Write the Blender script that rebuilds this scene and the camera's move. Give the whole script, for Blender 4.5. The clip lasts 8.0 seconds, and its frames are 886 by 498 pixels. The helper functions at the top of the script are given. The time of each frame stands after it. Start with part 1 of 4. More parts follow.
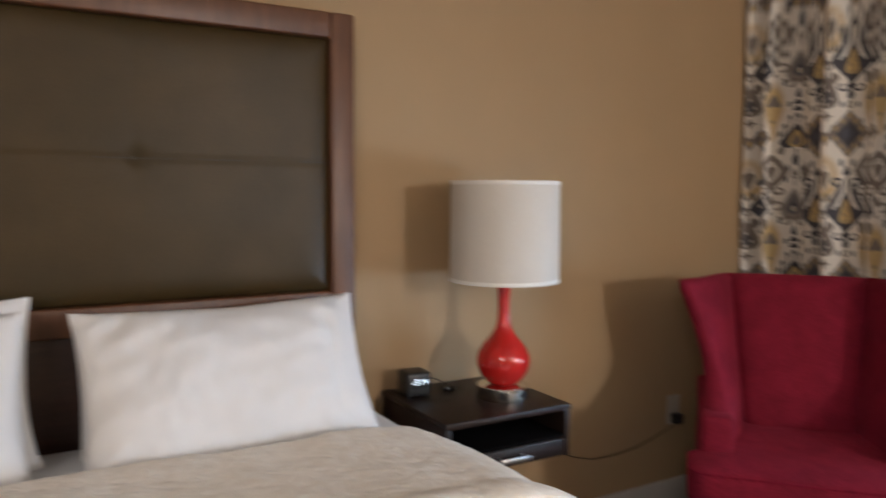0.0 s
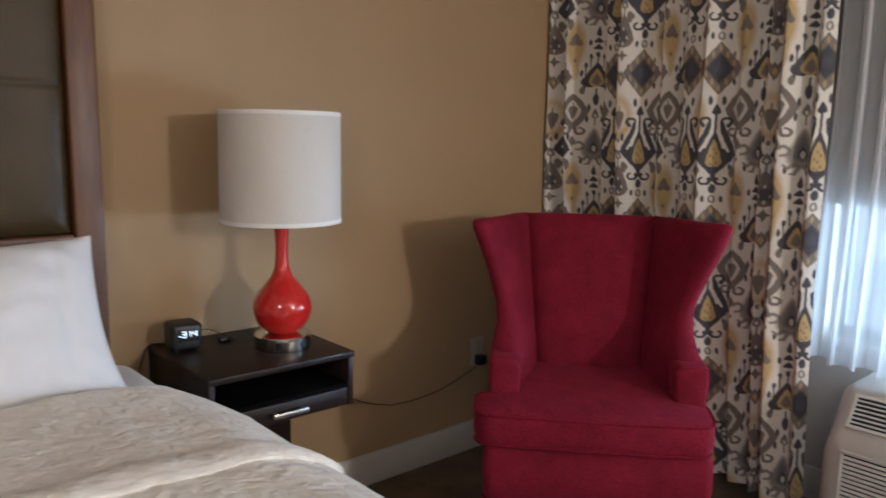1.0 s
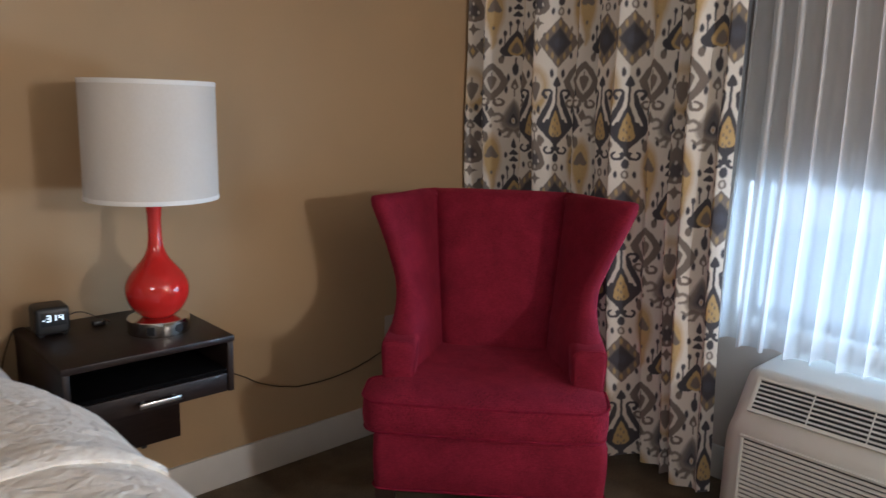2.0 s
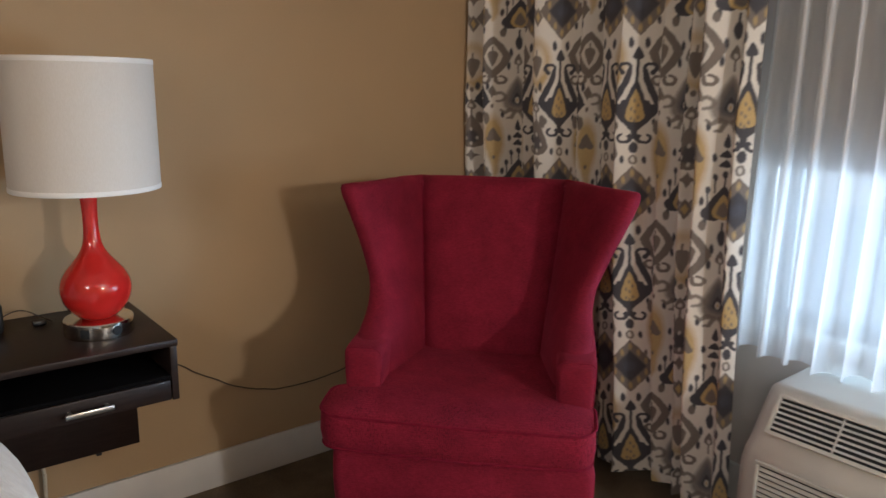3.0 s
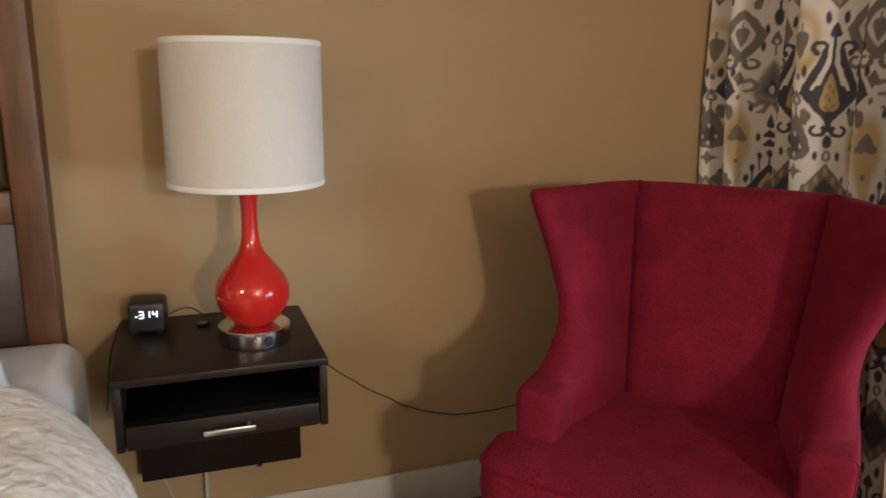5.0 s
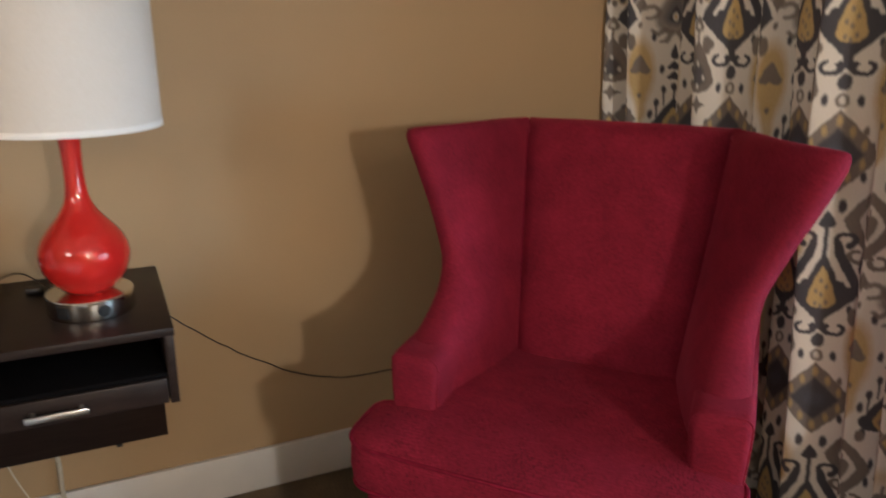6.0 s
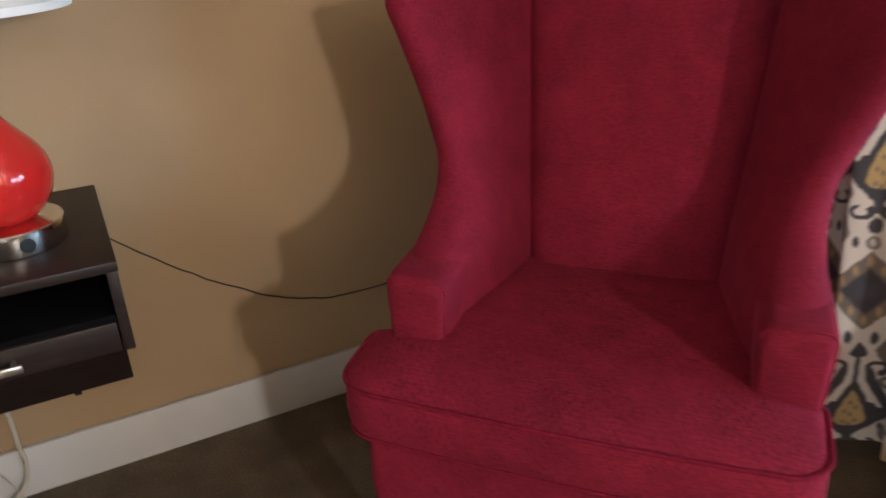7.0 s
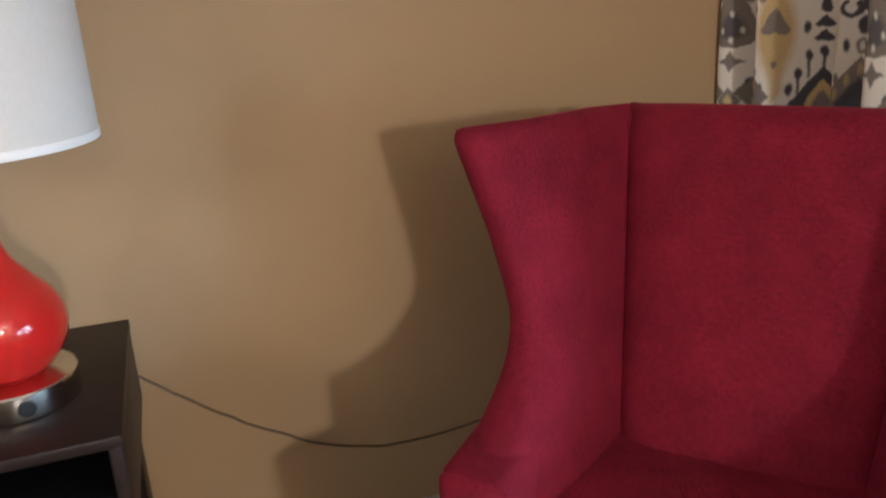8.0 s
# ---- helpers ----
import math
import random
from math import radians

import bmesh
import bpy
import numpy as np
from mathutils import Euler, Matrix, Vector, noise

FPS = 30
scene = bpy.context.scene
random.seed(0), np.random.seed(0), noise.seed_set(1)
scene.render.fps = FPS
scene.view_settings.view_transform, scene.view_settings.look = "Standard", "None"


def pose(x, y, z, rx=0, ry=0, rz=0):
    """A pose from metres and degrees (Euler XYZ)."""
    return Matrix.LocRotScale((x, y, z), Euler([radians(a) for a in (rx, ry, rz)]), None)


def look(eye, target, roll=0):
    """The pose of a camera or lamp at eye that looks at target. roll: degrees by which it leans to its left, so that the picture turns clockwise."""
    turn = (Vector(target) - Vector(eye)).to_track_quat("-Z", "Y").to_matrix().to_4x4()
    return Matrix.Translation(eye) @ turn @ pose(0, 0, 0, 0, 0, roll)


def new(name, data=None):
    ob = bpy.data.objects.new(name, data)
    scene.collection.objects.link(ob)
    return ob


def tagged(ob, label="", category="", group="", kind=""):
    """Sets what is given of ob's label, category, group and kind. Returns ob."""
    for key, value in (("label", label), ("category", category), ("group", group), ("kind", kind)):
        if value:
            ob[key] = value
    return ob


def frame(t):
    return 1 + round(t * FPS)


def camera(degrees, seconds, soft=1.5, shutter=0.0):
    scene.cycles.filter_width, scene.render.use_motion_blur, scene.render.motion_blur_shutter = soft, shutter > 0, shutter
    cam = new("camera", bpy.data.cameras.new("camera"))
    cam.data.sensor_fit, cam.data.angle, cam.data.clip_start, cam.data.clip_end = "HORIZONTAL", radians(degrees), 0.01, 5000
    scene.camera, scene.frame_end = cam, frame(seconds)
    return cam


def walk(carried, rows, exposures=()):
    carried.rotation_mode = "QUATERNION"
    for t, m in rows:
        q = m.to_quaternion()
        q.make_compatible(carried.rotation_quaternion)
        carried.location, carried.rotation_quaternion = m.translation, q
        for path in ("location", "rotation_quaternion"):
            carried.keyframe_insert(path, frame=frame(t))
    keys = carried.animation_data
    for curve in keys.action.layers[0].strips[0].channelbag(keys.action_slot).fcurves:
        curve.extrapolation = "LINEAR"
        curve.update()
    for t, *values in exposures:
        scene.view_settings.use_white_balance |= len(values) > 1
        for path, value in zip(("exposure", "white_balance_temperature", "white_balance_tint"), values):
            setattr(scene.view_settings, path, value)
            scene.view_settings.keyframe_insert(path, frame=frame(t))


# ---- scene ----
# ---------------------------------------------------------------- camera
cam = camera(61.8, 8.0, soft=1.5, shutter=0.6)
PATH = [
    (0, (0.012, 0.201, 1.357), (1.013, 1.926, 1.202), 0.3),
    (0.5, (0.147, 0.197, 1.325), (1.375, 1.76, 1.102), 0.4),
    (0.8, (0.237, 0.211, 1.322), (1.523, 1.719, 1.057), 0.7),
    (1, (0.29, 0.205, 1.324), (1.6, 1.687, 1.028), 1.1),
    (1.5, (0.412, 0.147, 1.359), (1.746, 1.594, 1.003), 1.7),
    (1.7, (0.464, 0.113, 1.354), (1.816, 1.538, 0.978), 1.6),
    (3, (0.913, 0.14, 1.335), (2.133, 1.667, 0.908), 0.9),
    (3.5, (1.033, 0.17, 1.331), (2.061, 1.824, 0.874), 0.8),
    (4, (1.078, 0.267, 1.31), (1.828, 2.058, 0.836), 1.0),
    (4.2, (1.096, 0.307, 1.3), (1.75, 2.139, 0.834), 0.7),
    (5.3, (1.267, 0.442, 1.309), (1.936, 2.275, 0.869), 0.6),
    (5.5, (1.3, 0.479, 1.298), (2.048, 2.277, 0.841), 1.1),
    (6, (1.419, 0.527, 1.269), (2.228, 2.261, 0.687), 0.4),
    (6.5, (1.473, 0.642, 1.222), (2.331, 2.3, 0.505), -1.0),
    (7, (1.494, 0.779, 1.192), (2.309, 2.398, 0.346), -2.4),
    (7.5, (1.565, 0.907, 1.203), (2.219, 2.607, 0.376), -3.8),
    (7.7, (1.59, 0.945, 1.229), (2.234, 2.691, 0.496), -3.2),
    (8, (1.629, 1.001, 1.235), (2.278, 2.781, 0.595), -2.4),
]

EXPOSURES = [(0.0, -0.05, 5750, 10), (1.5, -0.23, 5450, 10), (3.0, -0.21, 5850, 10), (4.0, -0.10, 6400, 10), (5.5, 0.00, 6450, 10), (6.5, 0.15, 5750, 10), (8.0, 0.31, 5750, 10)]
walk(cam, [(t, look(eye, target, roll)) for t, eye, target, roll in PATH], EXPOSURES)

# ---------------------------------------------------------------- light
WALL_Y, WALL_X, CEIL = 2.40, 3.10, 2.50

world = bpy.data.worlds.new("sky")
scene.world = world
world.use_nodes = True
wn = world.node_tree.nodes
sky = wn.new("ShaderNodeTexSky")
sky.sky_type, sky.sun_disc = "NISHITA", False
sky.sun_elevation, sky.sun_rotation = radians(48), radians(-70)
world.node_tree.links.new(sky.outputs[0], wn["Background"].inputs[0])
wn["Background"].inputs[1].default_value = 0.10

sun = bpy.data.lights.new("sun", "SUN")
sun.energy, sun.angle, sun.color = 3.0, radians(0.5), (1.0, 0.95, 0.88)
new("sun", sun).matrix_world = look((-20, 6, 24), (0, 0, 0))

# daylight that comes in below the half-drawn shade
day = bpy.data.lights.new("window_daylight", "AREA")
day.shape, day.size, day.size_y, day.energy, day.color = "RECTANGLE", 2.4, 0.78, 4.5, (0.74, 0.89, 1.0)
new("window_daylight", day).matrix_world = look((3.27, 0.20, 0.85), (0.0, 0.20, 0.81))

# unseen lamp added outside to strengthen the window light, low and aslant
window_fill = bpy.data.lights.new("added_window_fill", "AREA")
window_fill.shape, window_fill.size, window_fill.size_y, window_fill.energy, window_fill.color, window_fill.spread = "RECTANGLE", 1.5, 0.9, 74.0, (0.60, 0.81, 1.0), radians(84)
new("added_window_fill", window_fill).matrix_world = look((3.90, -0.60, 0.86), (1.70, 2.10, 0.66))

# room lamp behind the camera, which throws the shadows on the wall
room = bpy.data.lights.new("room_lamp", "POINT")
room.energy, room.shadow_soft_size, room.color = 180.0, 0.12, (1.0, 0.945, 0.87)
new("room_lamp", room).location = (2.12, -2.65, 1.72)
# soft fill lamp added at the far side of the room, to lift dark areas
soft_fill = bpy.data.lights.new("added_soft_fill", "POINT")
soft_fill.energy, soft_fill.shadow_soft_size, soft_fill.color = 90.0, 0.40, (1.0, 0.91, 0.80)
new("added_soft_fill", soft_fill).location = (-1.4, -1.2, 2.25)


# ---------------------------------------------------------------- materials
def material(name, base, rough=0.6, metal=0.0, vary=0.12, vary_size=6.0, grain=0.0, grain_size=400.0,
             bump=0.0, bump_size=80.0, second=None, stretch=(1, 1, 1), coat=0.0, sheen=0.0, sheen_tint=(1, 1, 1)):
    """A surface with two scales of colour variation and fine relief."""
    m = bpy.data.materials.new(name)
    m.use_nodes = True
    n, l = m.node_tree.nodes, m.node_tree.links
    b = n["Principled BSDF"]
    b.inputs["Roughness"].default_value, b.inputs["Metallic"].default_value = rough, metal
    b.inputs["Coat Weight"].default_value = coat
    b.inputs["Sheen Weight"].default_value = sheen
    b.inputs["Sheen Tint"].default_value = (*sheen_tint, 1)
    b.inputs["Sheen Roughness"].default_value = 0.4
    co = n.new("ShaderNodeTexCoord")
    mp = n.new("ShaderNodeMapping")
    mp.inputs["Scale"].default_value = stretch
    l.new(co.outputs["Object"], mp.inputs[0])

    def tex(size, detail):
        t = n.new("ShaderNodeTexNoise")
        t.inputs["Scale"].default_value, t.inputs["Detail"].default_value = size, detail
        l.new(mp.outputs[0], t.inputs["Vector"])
        return t

    big = tex(vary_size, 4)
    ramp = n.new("ShaderNodeMix")
    ramp.data_type = "RGBA"
    lo = second or [c * (1 - vary) for c in base]
    hi = base if second else [min(1, c * (1 + vary)) for c in base]
    ramp.inputs["A"].default_value, ramp.inputs["B"].default_value = (*lo, 1), (*hi, 1)
    st = n.new("ShaderNodeMapRange")
    st.inputs["From Min"].default_value, st.inputs["From Max"].default_value = 0.3, 0.7
    l.new(big.outputs["Fac"], st.inputs["Value"])
    l.new(st.outputs[0], ramp.inputs["Factor"])
    out = ramp.outputs["Result"]
    if grain:
        fine = tex(grain_size, 2)
        mul = n.new("ShaderNodeMix")
        mul.data_type, mul.blend_type = "RGBA", "OVERLAY"
        mul.inputs["Factor"].default_value = grain
        l.new(out, mul.inputs["A"])
        l.new(fine.outputs["Fac"], mul.inputs["B"])
        out = mul.outputs["Result"]
    l.new(out, b.inputs["Base Color"])
    if bump:
        rel = tex(bump_size, 3)
        bp = n.new("ShaderNodeBump")
        bp.inputs["Strength"].default_value, bp.inputs["Distance"].default_value = bump, 0.002
        l.new(rel.outputs["Fac"], bp.inputs["Height"])
        l.new(bp.outputs[0], b.inputs["Normal"])
    return m


def plain(name, base, rough=0.4, metal=0.0, emit=0.0):
    m = bpy.data.materials.new(name)
    m.use_nodes = True
    b = m.node_tree.nodes["Principled BSDF"]
    b.inputs["Base Color"].default_value = (*base, 1)
    b.inputs["Roughness"].default_value, b.inputs["Metallic"].default_value = rough, metal
    if emit:
        b.inputs["Emission Color"].default_value, b.inputs["Emission Strength"].default_value = (*base, 1), emit
    return m


def velvet(name, cord, worn):
    """Crimson chenille: fine crosswise ribs with darker flecks, brushed lighter in patches, with sheen."""
    m = material(name, (0.210, 0.0122, 0.029), 0.85, second=(0.156, 0.0090, 0.0215), vary_size=5,
                 sheen=0.20, sheen_tint=(1.0, 0.13, 0.23))
    n, l = m.node_tree.nodes, m.node_tree.links
    b = n["Principled BSDF"]
    co = n.new("ShaderNodeTexCoord")

    def rib(scale, size, detail):
        mp = n.new("ShaderNodeMapping")
        mp.inputs["Scale"].default_value = scale
        l.new(co.outputs["Object"], mp.inputs[0])
        t = n.new("ShaderNodeTexNoise")
        t.inputs["Scale"].default_value, t.inputs["Detail"].default_value = size, detail
        l.new(mp.outputs[0], t.inputs["Vector"])
        return t
    b.inputs["Specular IOR Level"].default_value = 0.12
    ribs, flecks, nap = rib((0.30, 1, 1), 340, 2), rib((0.5, 1, 1), 95, 3), rib((1, 1, 1), 20, 3)

    def spread(t, lo, hi, to_lo, to_hi):
        r = n.new("ShaderNodeMapRange")
        for k, v in (("From Min", lo), ("From Max", hi), ("To Min", to_lo), ("To Max", to_hi)):
            r.inputs[k].default_value = v
        l.new(t.outputs["Fac"], r.inputs["Value"])
        return r.outputs[0]

    def times(x, y):
        k = n.new("ShaderNodeMath")
        k.operation = "MULTIPLY"
        l.new(x, k.inputs[0])
        l.new(y, k.inputs[1])
        return k.outputs[0]
    xyz = n.new("ShaderNodeSeparateXYZ")
    l.new(co.outputs["Object"], xyz.inputs[0])

    def calc(op, x, y):
        k = n.new("ShaderNodeMath")
        k.operation = op
        for i, v in enumerate((x, y)):
            if isinstance(v, float):
                k.inputs[i].default_value = v
            else:
                l.new(v, k.inputs[i])
        return k.outputs[0]
    # crosswise cords, 6 mm apart, broken up by the pile
    run = calc("MULTIPLY", calc("SUBTRACT", xyz.outputs["Z"], xyz.outputs["Y"]), 2 * math.pi / 0.0060)
    wave = calc("SINE", calc("ADD", run, calc("MULTIPLY", flecks.outputs["Fac"], 9.0)), 0.0)
    cords = calc("ADD", calc("MULTIPLY", calc("MULTIPLY", wave, spread(nap, 0.35, 0.65, 0.2, 1.0)), cord), 1.0)
    tone = times(times(cords, spread(ribs, 0.33, 0.67, 0.84, 1.13)), spread(nap, 0.3, 0.7, 0.92, 1.07))
    # small dark ticks where the pile is worn open, in patches
    ticks, patch = rib((1.0, 0.30, 0.30), 390, 1), rib((1, 1, 1), 9, 2)
    worn_open = times(spread(ticks, 0.50, 0.38, 0.0, 1.0), spread(patch, 0.34, 0.66, 0.25, 1.0))
    tone = times(tone, calc("SUBTRACT", 1.0 + worn * 0.35, calc("MULTIPLY", worn_open, worn)))
    old = b.inputs["Base Color"].links[0].from_socket
    sc = n.new("ShaderNodeVectorMath")
    sc.operation = "SCALE"
    l.new(old, sc.inputs[0])
    l.new(tone, sc.inputs["Scale"])
    l.new(sc.outputs[0], b.inputs["Base Color"])
    add = n.new("ShaderNodeMath")
    add.operation = "MULTIPLY_ADD"
    add.inputs[1].default_value = 1.4
    l.new(nap.outputs["Fac"], add.inputs[0])
    l.new(tone, add.inputs[2])
    bp = n.new("ShaderNodeBump")
    bp.inputs["Strength"].default_value, bp.inputs["Distance"].default_value = 0.45, 0.0020
    l.new(add.outputs[0], bp.inputs["Height"])
    l.new(bp.outputs[0], b.inputs["Normal"])
    return m


def matelasse():
    """Cream coverlet with a raised, scrolled weave."""
    m = material("cream_matelasse", (0.89, 0.83, 0.745), 0.9, second=(0.80, 0.725, 0.63), vary_size=30, grain=0.12, grain_size=300, sheen=0.2)
    n, l = m.node_tree.nodes, m.node_tree.links
    co = n.new("ShaderNodeTexCoord")
    a = n.new("ShaderNodeTexNoise")
    a.inputs["Scale"].default_value, a.inputs["Detail"].default_value, a.inputs["Distortion"].default_value = 32, 2, 1.2
    b = n.new("ShaderNodeTexVoronoi")
    b.inputs["Scale"].default_value = 44
    l.new(co.outputs["Object"], a.inputs["Vector"])
    l.new(co.outputs["Object"], b.inputs["Vector"])
    add = n.new("ShaderNodeMath")
    add.operation = "MULTIPLY_ADD"
    add.inputs[1].default_value = -0.5
    l.new(b.outputs["Distance"], add.inputs[0])
    l.new(a.outputs["Fac"], add.inputs[2])
    bp = n.new("ShaderNodeBump")
    bp.inputs["Strength"].default_value, bp.inputs["Distance"].default_value = 0.8, 0.009
    l.new(add.outputs[0], bp.inputs["Height"])
    l.new(bp.outputs[0], n["Principled BSDF"].inputs["Normal"])
    return m


def printed_cloth():
    """Curtain cloth: the printed colours come from the cloth's own colour layer, with a linen weave."""
    m = bpy.data.materials.new("ikat_print_linen")
    m.use_nodes = True
    n, l = m.node_tree.nodes, m.node_tree.links
    b = n["Principled BSDF"]
    b.inputs["Roughness"].default_value, b.inputs["Sheen Weight"].default_value = 0.85, 0.15
    at = n.new("ShaderNodeAttribute")
    at.attribute_name = "print"
    co = n.new("ShaderNodeTexCoord")
    t = n.new("ShaderNodeTexNoise")
    t.inputs["Scale"].default_value, t.inputs["Detail"].default_value = 500, 2
    l.new(co.outputs["Object"], t.inputs["Vector"])
    mx = n.new("ShaderNodeMix")
    mx.data_type, mx.blend_type = "RGBA", "OVERLAY"
    mx.inputs["Factor"].default_value = 0.35
    l.new(at.outputs["Color"], mx.inputs["A"])
    l.new(t.outputs["Fac"], mx.inputs["B"])
    l.new(mx.outputs["Result"], b.inputs["Base Color"])
    bp = n.new("ShaderNodeBump")
    bp.inputs["Strength"].default_value, bp.inputs["Distance"].default_value = 0.3, 0.001
    l.new(t.outputs["Fac"], bp.inputs["Height"])
    l.new(bp.outputs[0], b.inputs["Normal"])
    return m


def sheer_cloth():
    m = bpy.data.materials.new("white_sheer_voile")
    m.use_nodes = True
    n, l = m.node_tree.nodes, m.node_tree.links
    n.remove(n["Principled BSDF"])
    out = n["Material Output"]
    d, t, c = n.new("ShaderNodeBsdfDiffuse"), n.new("ShaderNodeBsdfTranslucent"), n.new("ShaderNodeBsdfTransparent")
    d.inputs[0].default_value = t.inputs[0].default_value = (0.84, 0.845, 0.85, 1)
    m1, m2 = n.new("ShaderNodeMixShader"), n.new("ShaderNodeMixShader")
    m1.inputs[0].default_value, m2.inputs[0].default_value = 0.10, 0.42
    l.new(d.outputs[0], m1.inputs[1])
    l.new(t.outputs[0], m1.inputs[2])
    l.new(m1.outputs[0], m2.inputs[1])
    l.new(c.outputs[0], m2.inputs[2])
    l.new(m2.outputs[0], out.inputs[0])
    return m


def glass_clear():
    m = bpy.data.materials.new("window_glass")
    m.use_nodes = True
    b = m.node_tree.nodes["Principled BSDF"]
    b.inputs["Transmission Weight"].default_value, b.inputs["Roughness"].default_value = 1.0, 0.0
    b.inputs["IOR"].default_value = 1.45
    return m


M_WALL = material("tan_wall_paint", (0.385, 0.258, 0.134), 0.75, vary=0.03, vary_size=2.5, grain=0.05, grain_size=250, bump=0.12, bump_size=160)
M_WALL_GREY = material("greige_wall_paint", (0.47, 0.40, 0.34), 0.8, vary=0.03, vary_size=2.5, bump=0.12, bump_size=160)
M_CEIL = material("white_ceiling_paint", (0.78, 0.76, 0.72), 0.9, vary=0.02, bump=0.2, bump_size=120)
M_BASE = material("white_baseboard_paint", (0.60, 0.57, 0.52), 0.5, vary=0.04, vary_size=8, bump=0.05, bump_size=60)
M_CARPET = material("brown_carpet", (0.150, 0.106, 0.060), 1.0, second=(0.078, 0.055, 0.032), vary_size=7, grain=0.8, grain_size=220, bump=1.0, bump_size=260)
M_CHAIR = velvet("crimson_chenille", 0.03, 0.15)
M_RIBBED = velvet("crimson_ribbed_chenille", 0.10, 0.50)
M_PIPING = material("crimson_piping", (0.175, 0.008, 0.024), 0.9, vary=0.2, vary_size=60, bump=0.3, bump_size=400)
M_PIPING.node_tree.nodes["Principled BSDF"].inputs["Specular IOR Level"].default_value = 0.1
M_LEG = material("dark_leg_wood", (0.030, 0.016, 0.010), 0.4, vary=0.2, vary_size=20)
M_ESPRESSO = material("espresso_laminate", (0.015, 0.0085, 0.0068), 0.40, second=(0.024, 0.0145, 0.011), vary_size=14, stretch=(1, 8, 8), bump=0.06, bump_size=60)
# near-black puts the shade inside the open shelf into the colour
M_SHELF_SHADE = material("shelf_shade_black", (0.0035, 0.0028, 0.0028), 0.9, vary=0.2, vary_size=20)
M_SHELF_SHADE.node_tree.nodes["Principled BSDF"].inputs["Specular IOR Level"].default_value = 0.05
M_ESPRESSO.node_tree.nodes["Principled BSDF"].inputs["Specular IOR Level"].default_value = 0.25
M_HB_WOOD = material("walnut_frame_wood", (0.150, 0.060, 0.024), 0.42, second=(0.082, 0.031, 0.013), vary_size=9, stretch=(6, 6, 0.7), coat=0.0, bump=0.05, bump_size=60)
M_HB_PANEL = material("dark_stained_panel", (0.045, 0.018, 0.012), 0.4, vary=0.2, vary_size=10, stretch=(1, 1, 6))
M_LEATHER = material("olive_brown_leatherette", (0.062, 0.039, 0.014), 0.44, second=(0.045, 0.029, 0.010), vary_size=5, grain=0.2, grain_size=300, bump=0.25, bump_size=220)
M_LEATHER.node_tree.nodes["Principled BSDF"].inputs["Specular IOR Level"].default_value = 0.25
M_STITCH = material("leather_seam", (0.035, 0.025, 0.015), 0.6, vary=0.1)
M_SHEET = material("white_cotton_percale", (0.75, 0.735, 0.725), 0.9, vary=0.02, vary_size=8, bump=0.25, bump_size=40, sheen=0.1)
M_COVER = matelasse()
M_BEDBASE = material("dark_bed_base", (0.03, 0.02, 0.015), 0.7)
M_SHADE = material("off_white_lamp_linen", (0.63, 0.585, 0.52), 0.9, vary=0.02, vary_size=4, grain=0.12, grain_size=500, bump=0.2, bump_size=600, stretch=(1, 1, 0.25))
M_TRIM = material("shade_hem", (0.80, 0.77, 0.72), 0.9, vary=0.03)
M_CERAMIC = material("red_glazed_ceramic", (0.53, 0.019, 0.015), 0.08, vary=0.06, vary_size=9, coat=0.6)
M_CHROME = material("polished_nickel", (0.76, 0.72, 0.66), 0.13, 1.0, vary=0.05, vary_size=12, bump=0.02, bump_size=90)
M_HANDLE = material("brushed_nickel", (0.72, 0.71, 0.69), 0.28, 1.0, vary=0.06, vary_size=30, stretch=(1, 12, 12))
M_BLACK = plain("black_plastic", (0.012, 0.012, 0.013), 0.35)
M_SOCKET = plain("matt_black_socket", (0.004, 0.004, 0.005), 0.7)
M_CLOCK = material("black_clock_plastic", (0.018, 0.017, 0.016), 0.42, vary=0.15, vary_size=30, bump=0.1, bump_size=300)
M_SCREEN = plain("dark_clock_screen", (0.03, 0.03, 0.03), 0.12)
M_LED = plain("white_led_segment", (0.85, 0.95, 1.0), 0.4, 0, 2.2)
M_CORD = plain("brown_lamp_cord", (0.035, 0.022, 0.014), 0.5)
M_CABLE = plain("ivory_cable", (0.55, 0.48, 0.36), 0.5)
M_PLATE = material("almond_outlet_plate", (0.40, 0.34, 0.27), 0.4, vary=0.04)
M_CURTAIN = printed_cloth()
M_SHEER = sheer_cloth()
M_ROLLER = material("taupe_blackout_cloth", (0.40, 0.35, 0.31), 0.85, vary=0.03, vary_size=5, bump=0.1, bump_size=400)
M_AC = material("ivory_appliance_plastic", (0.66, 0.64, 0.58), 0.42, vary=0.03, vary_size=6, bump=0.06, bump_size=200)
# shade of the vents' depth, given as a flat dark colour
M_VENT_SHADE = plain("vent_shade_dark", (0.02, 0.022, 0.025), 0.7)
M_SLAT = material("pale_vent_slat", (0.62, 0.61, 0.58), 0.5, vary=0.05, vary_size=20)
M_FRAME = material("bronze_window_frame", (0.22, 0.20, 0.18), 0.45, vary=0.05)
M_GLASS = glass_clear()
# blue-grey that carries the shade lying on the near ground
M_NEAR_SHADE = material("shaded_ground_grey", (0.085, 0.090, 0.100), 0.9, vary=0.15, vary_size=0.4, grain=0.3, grain_size=14)
M_GROUND = material("pale_dry_ground", (0.46, 0.43, 0.37), 0.95, vary=0.12, vary_size=0.3, grain=0.2, grain_size=8)
M_BTN = material("tuft_button", (0.06, 0.045, 0.026), 0.45)


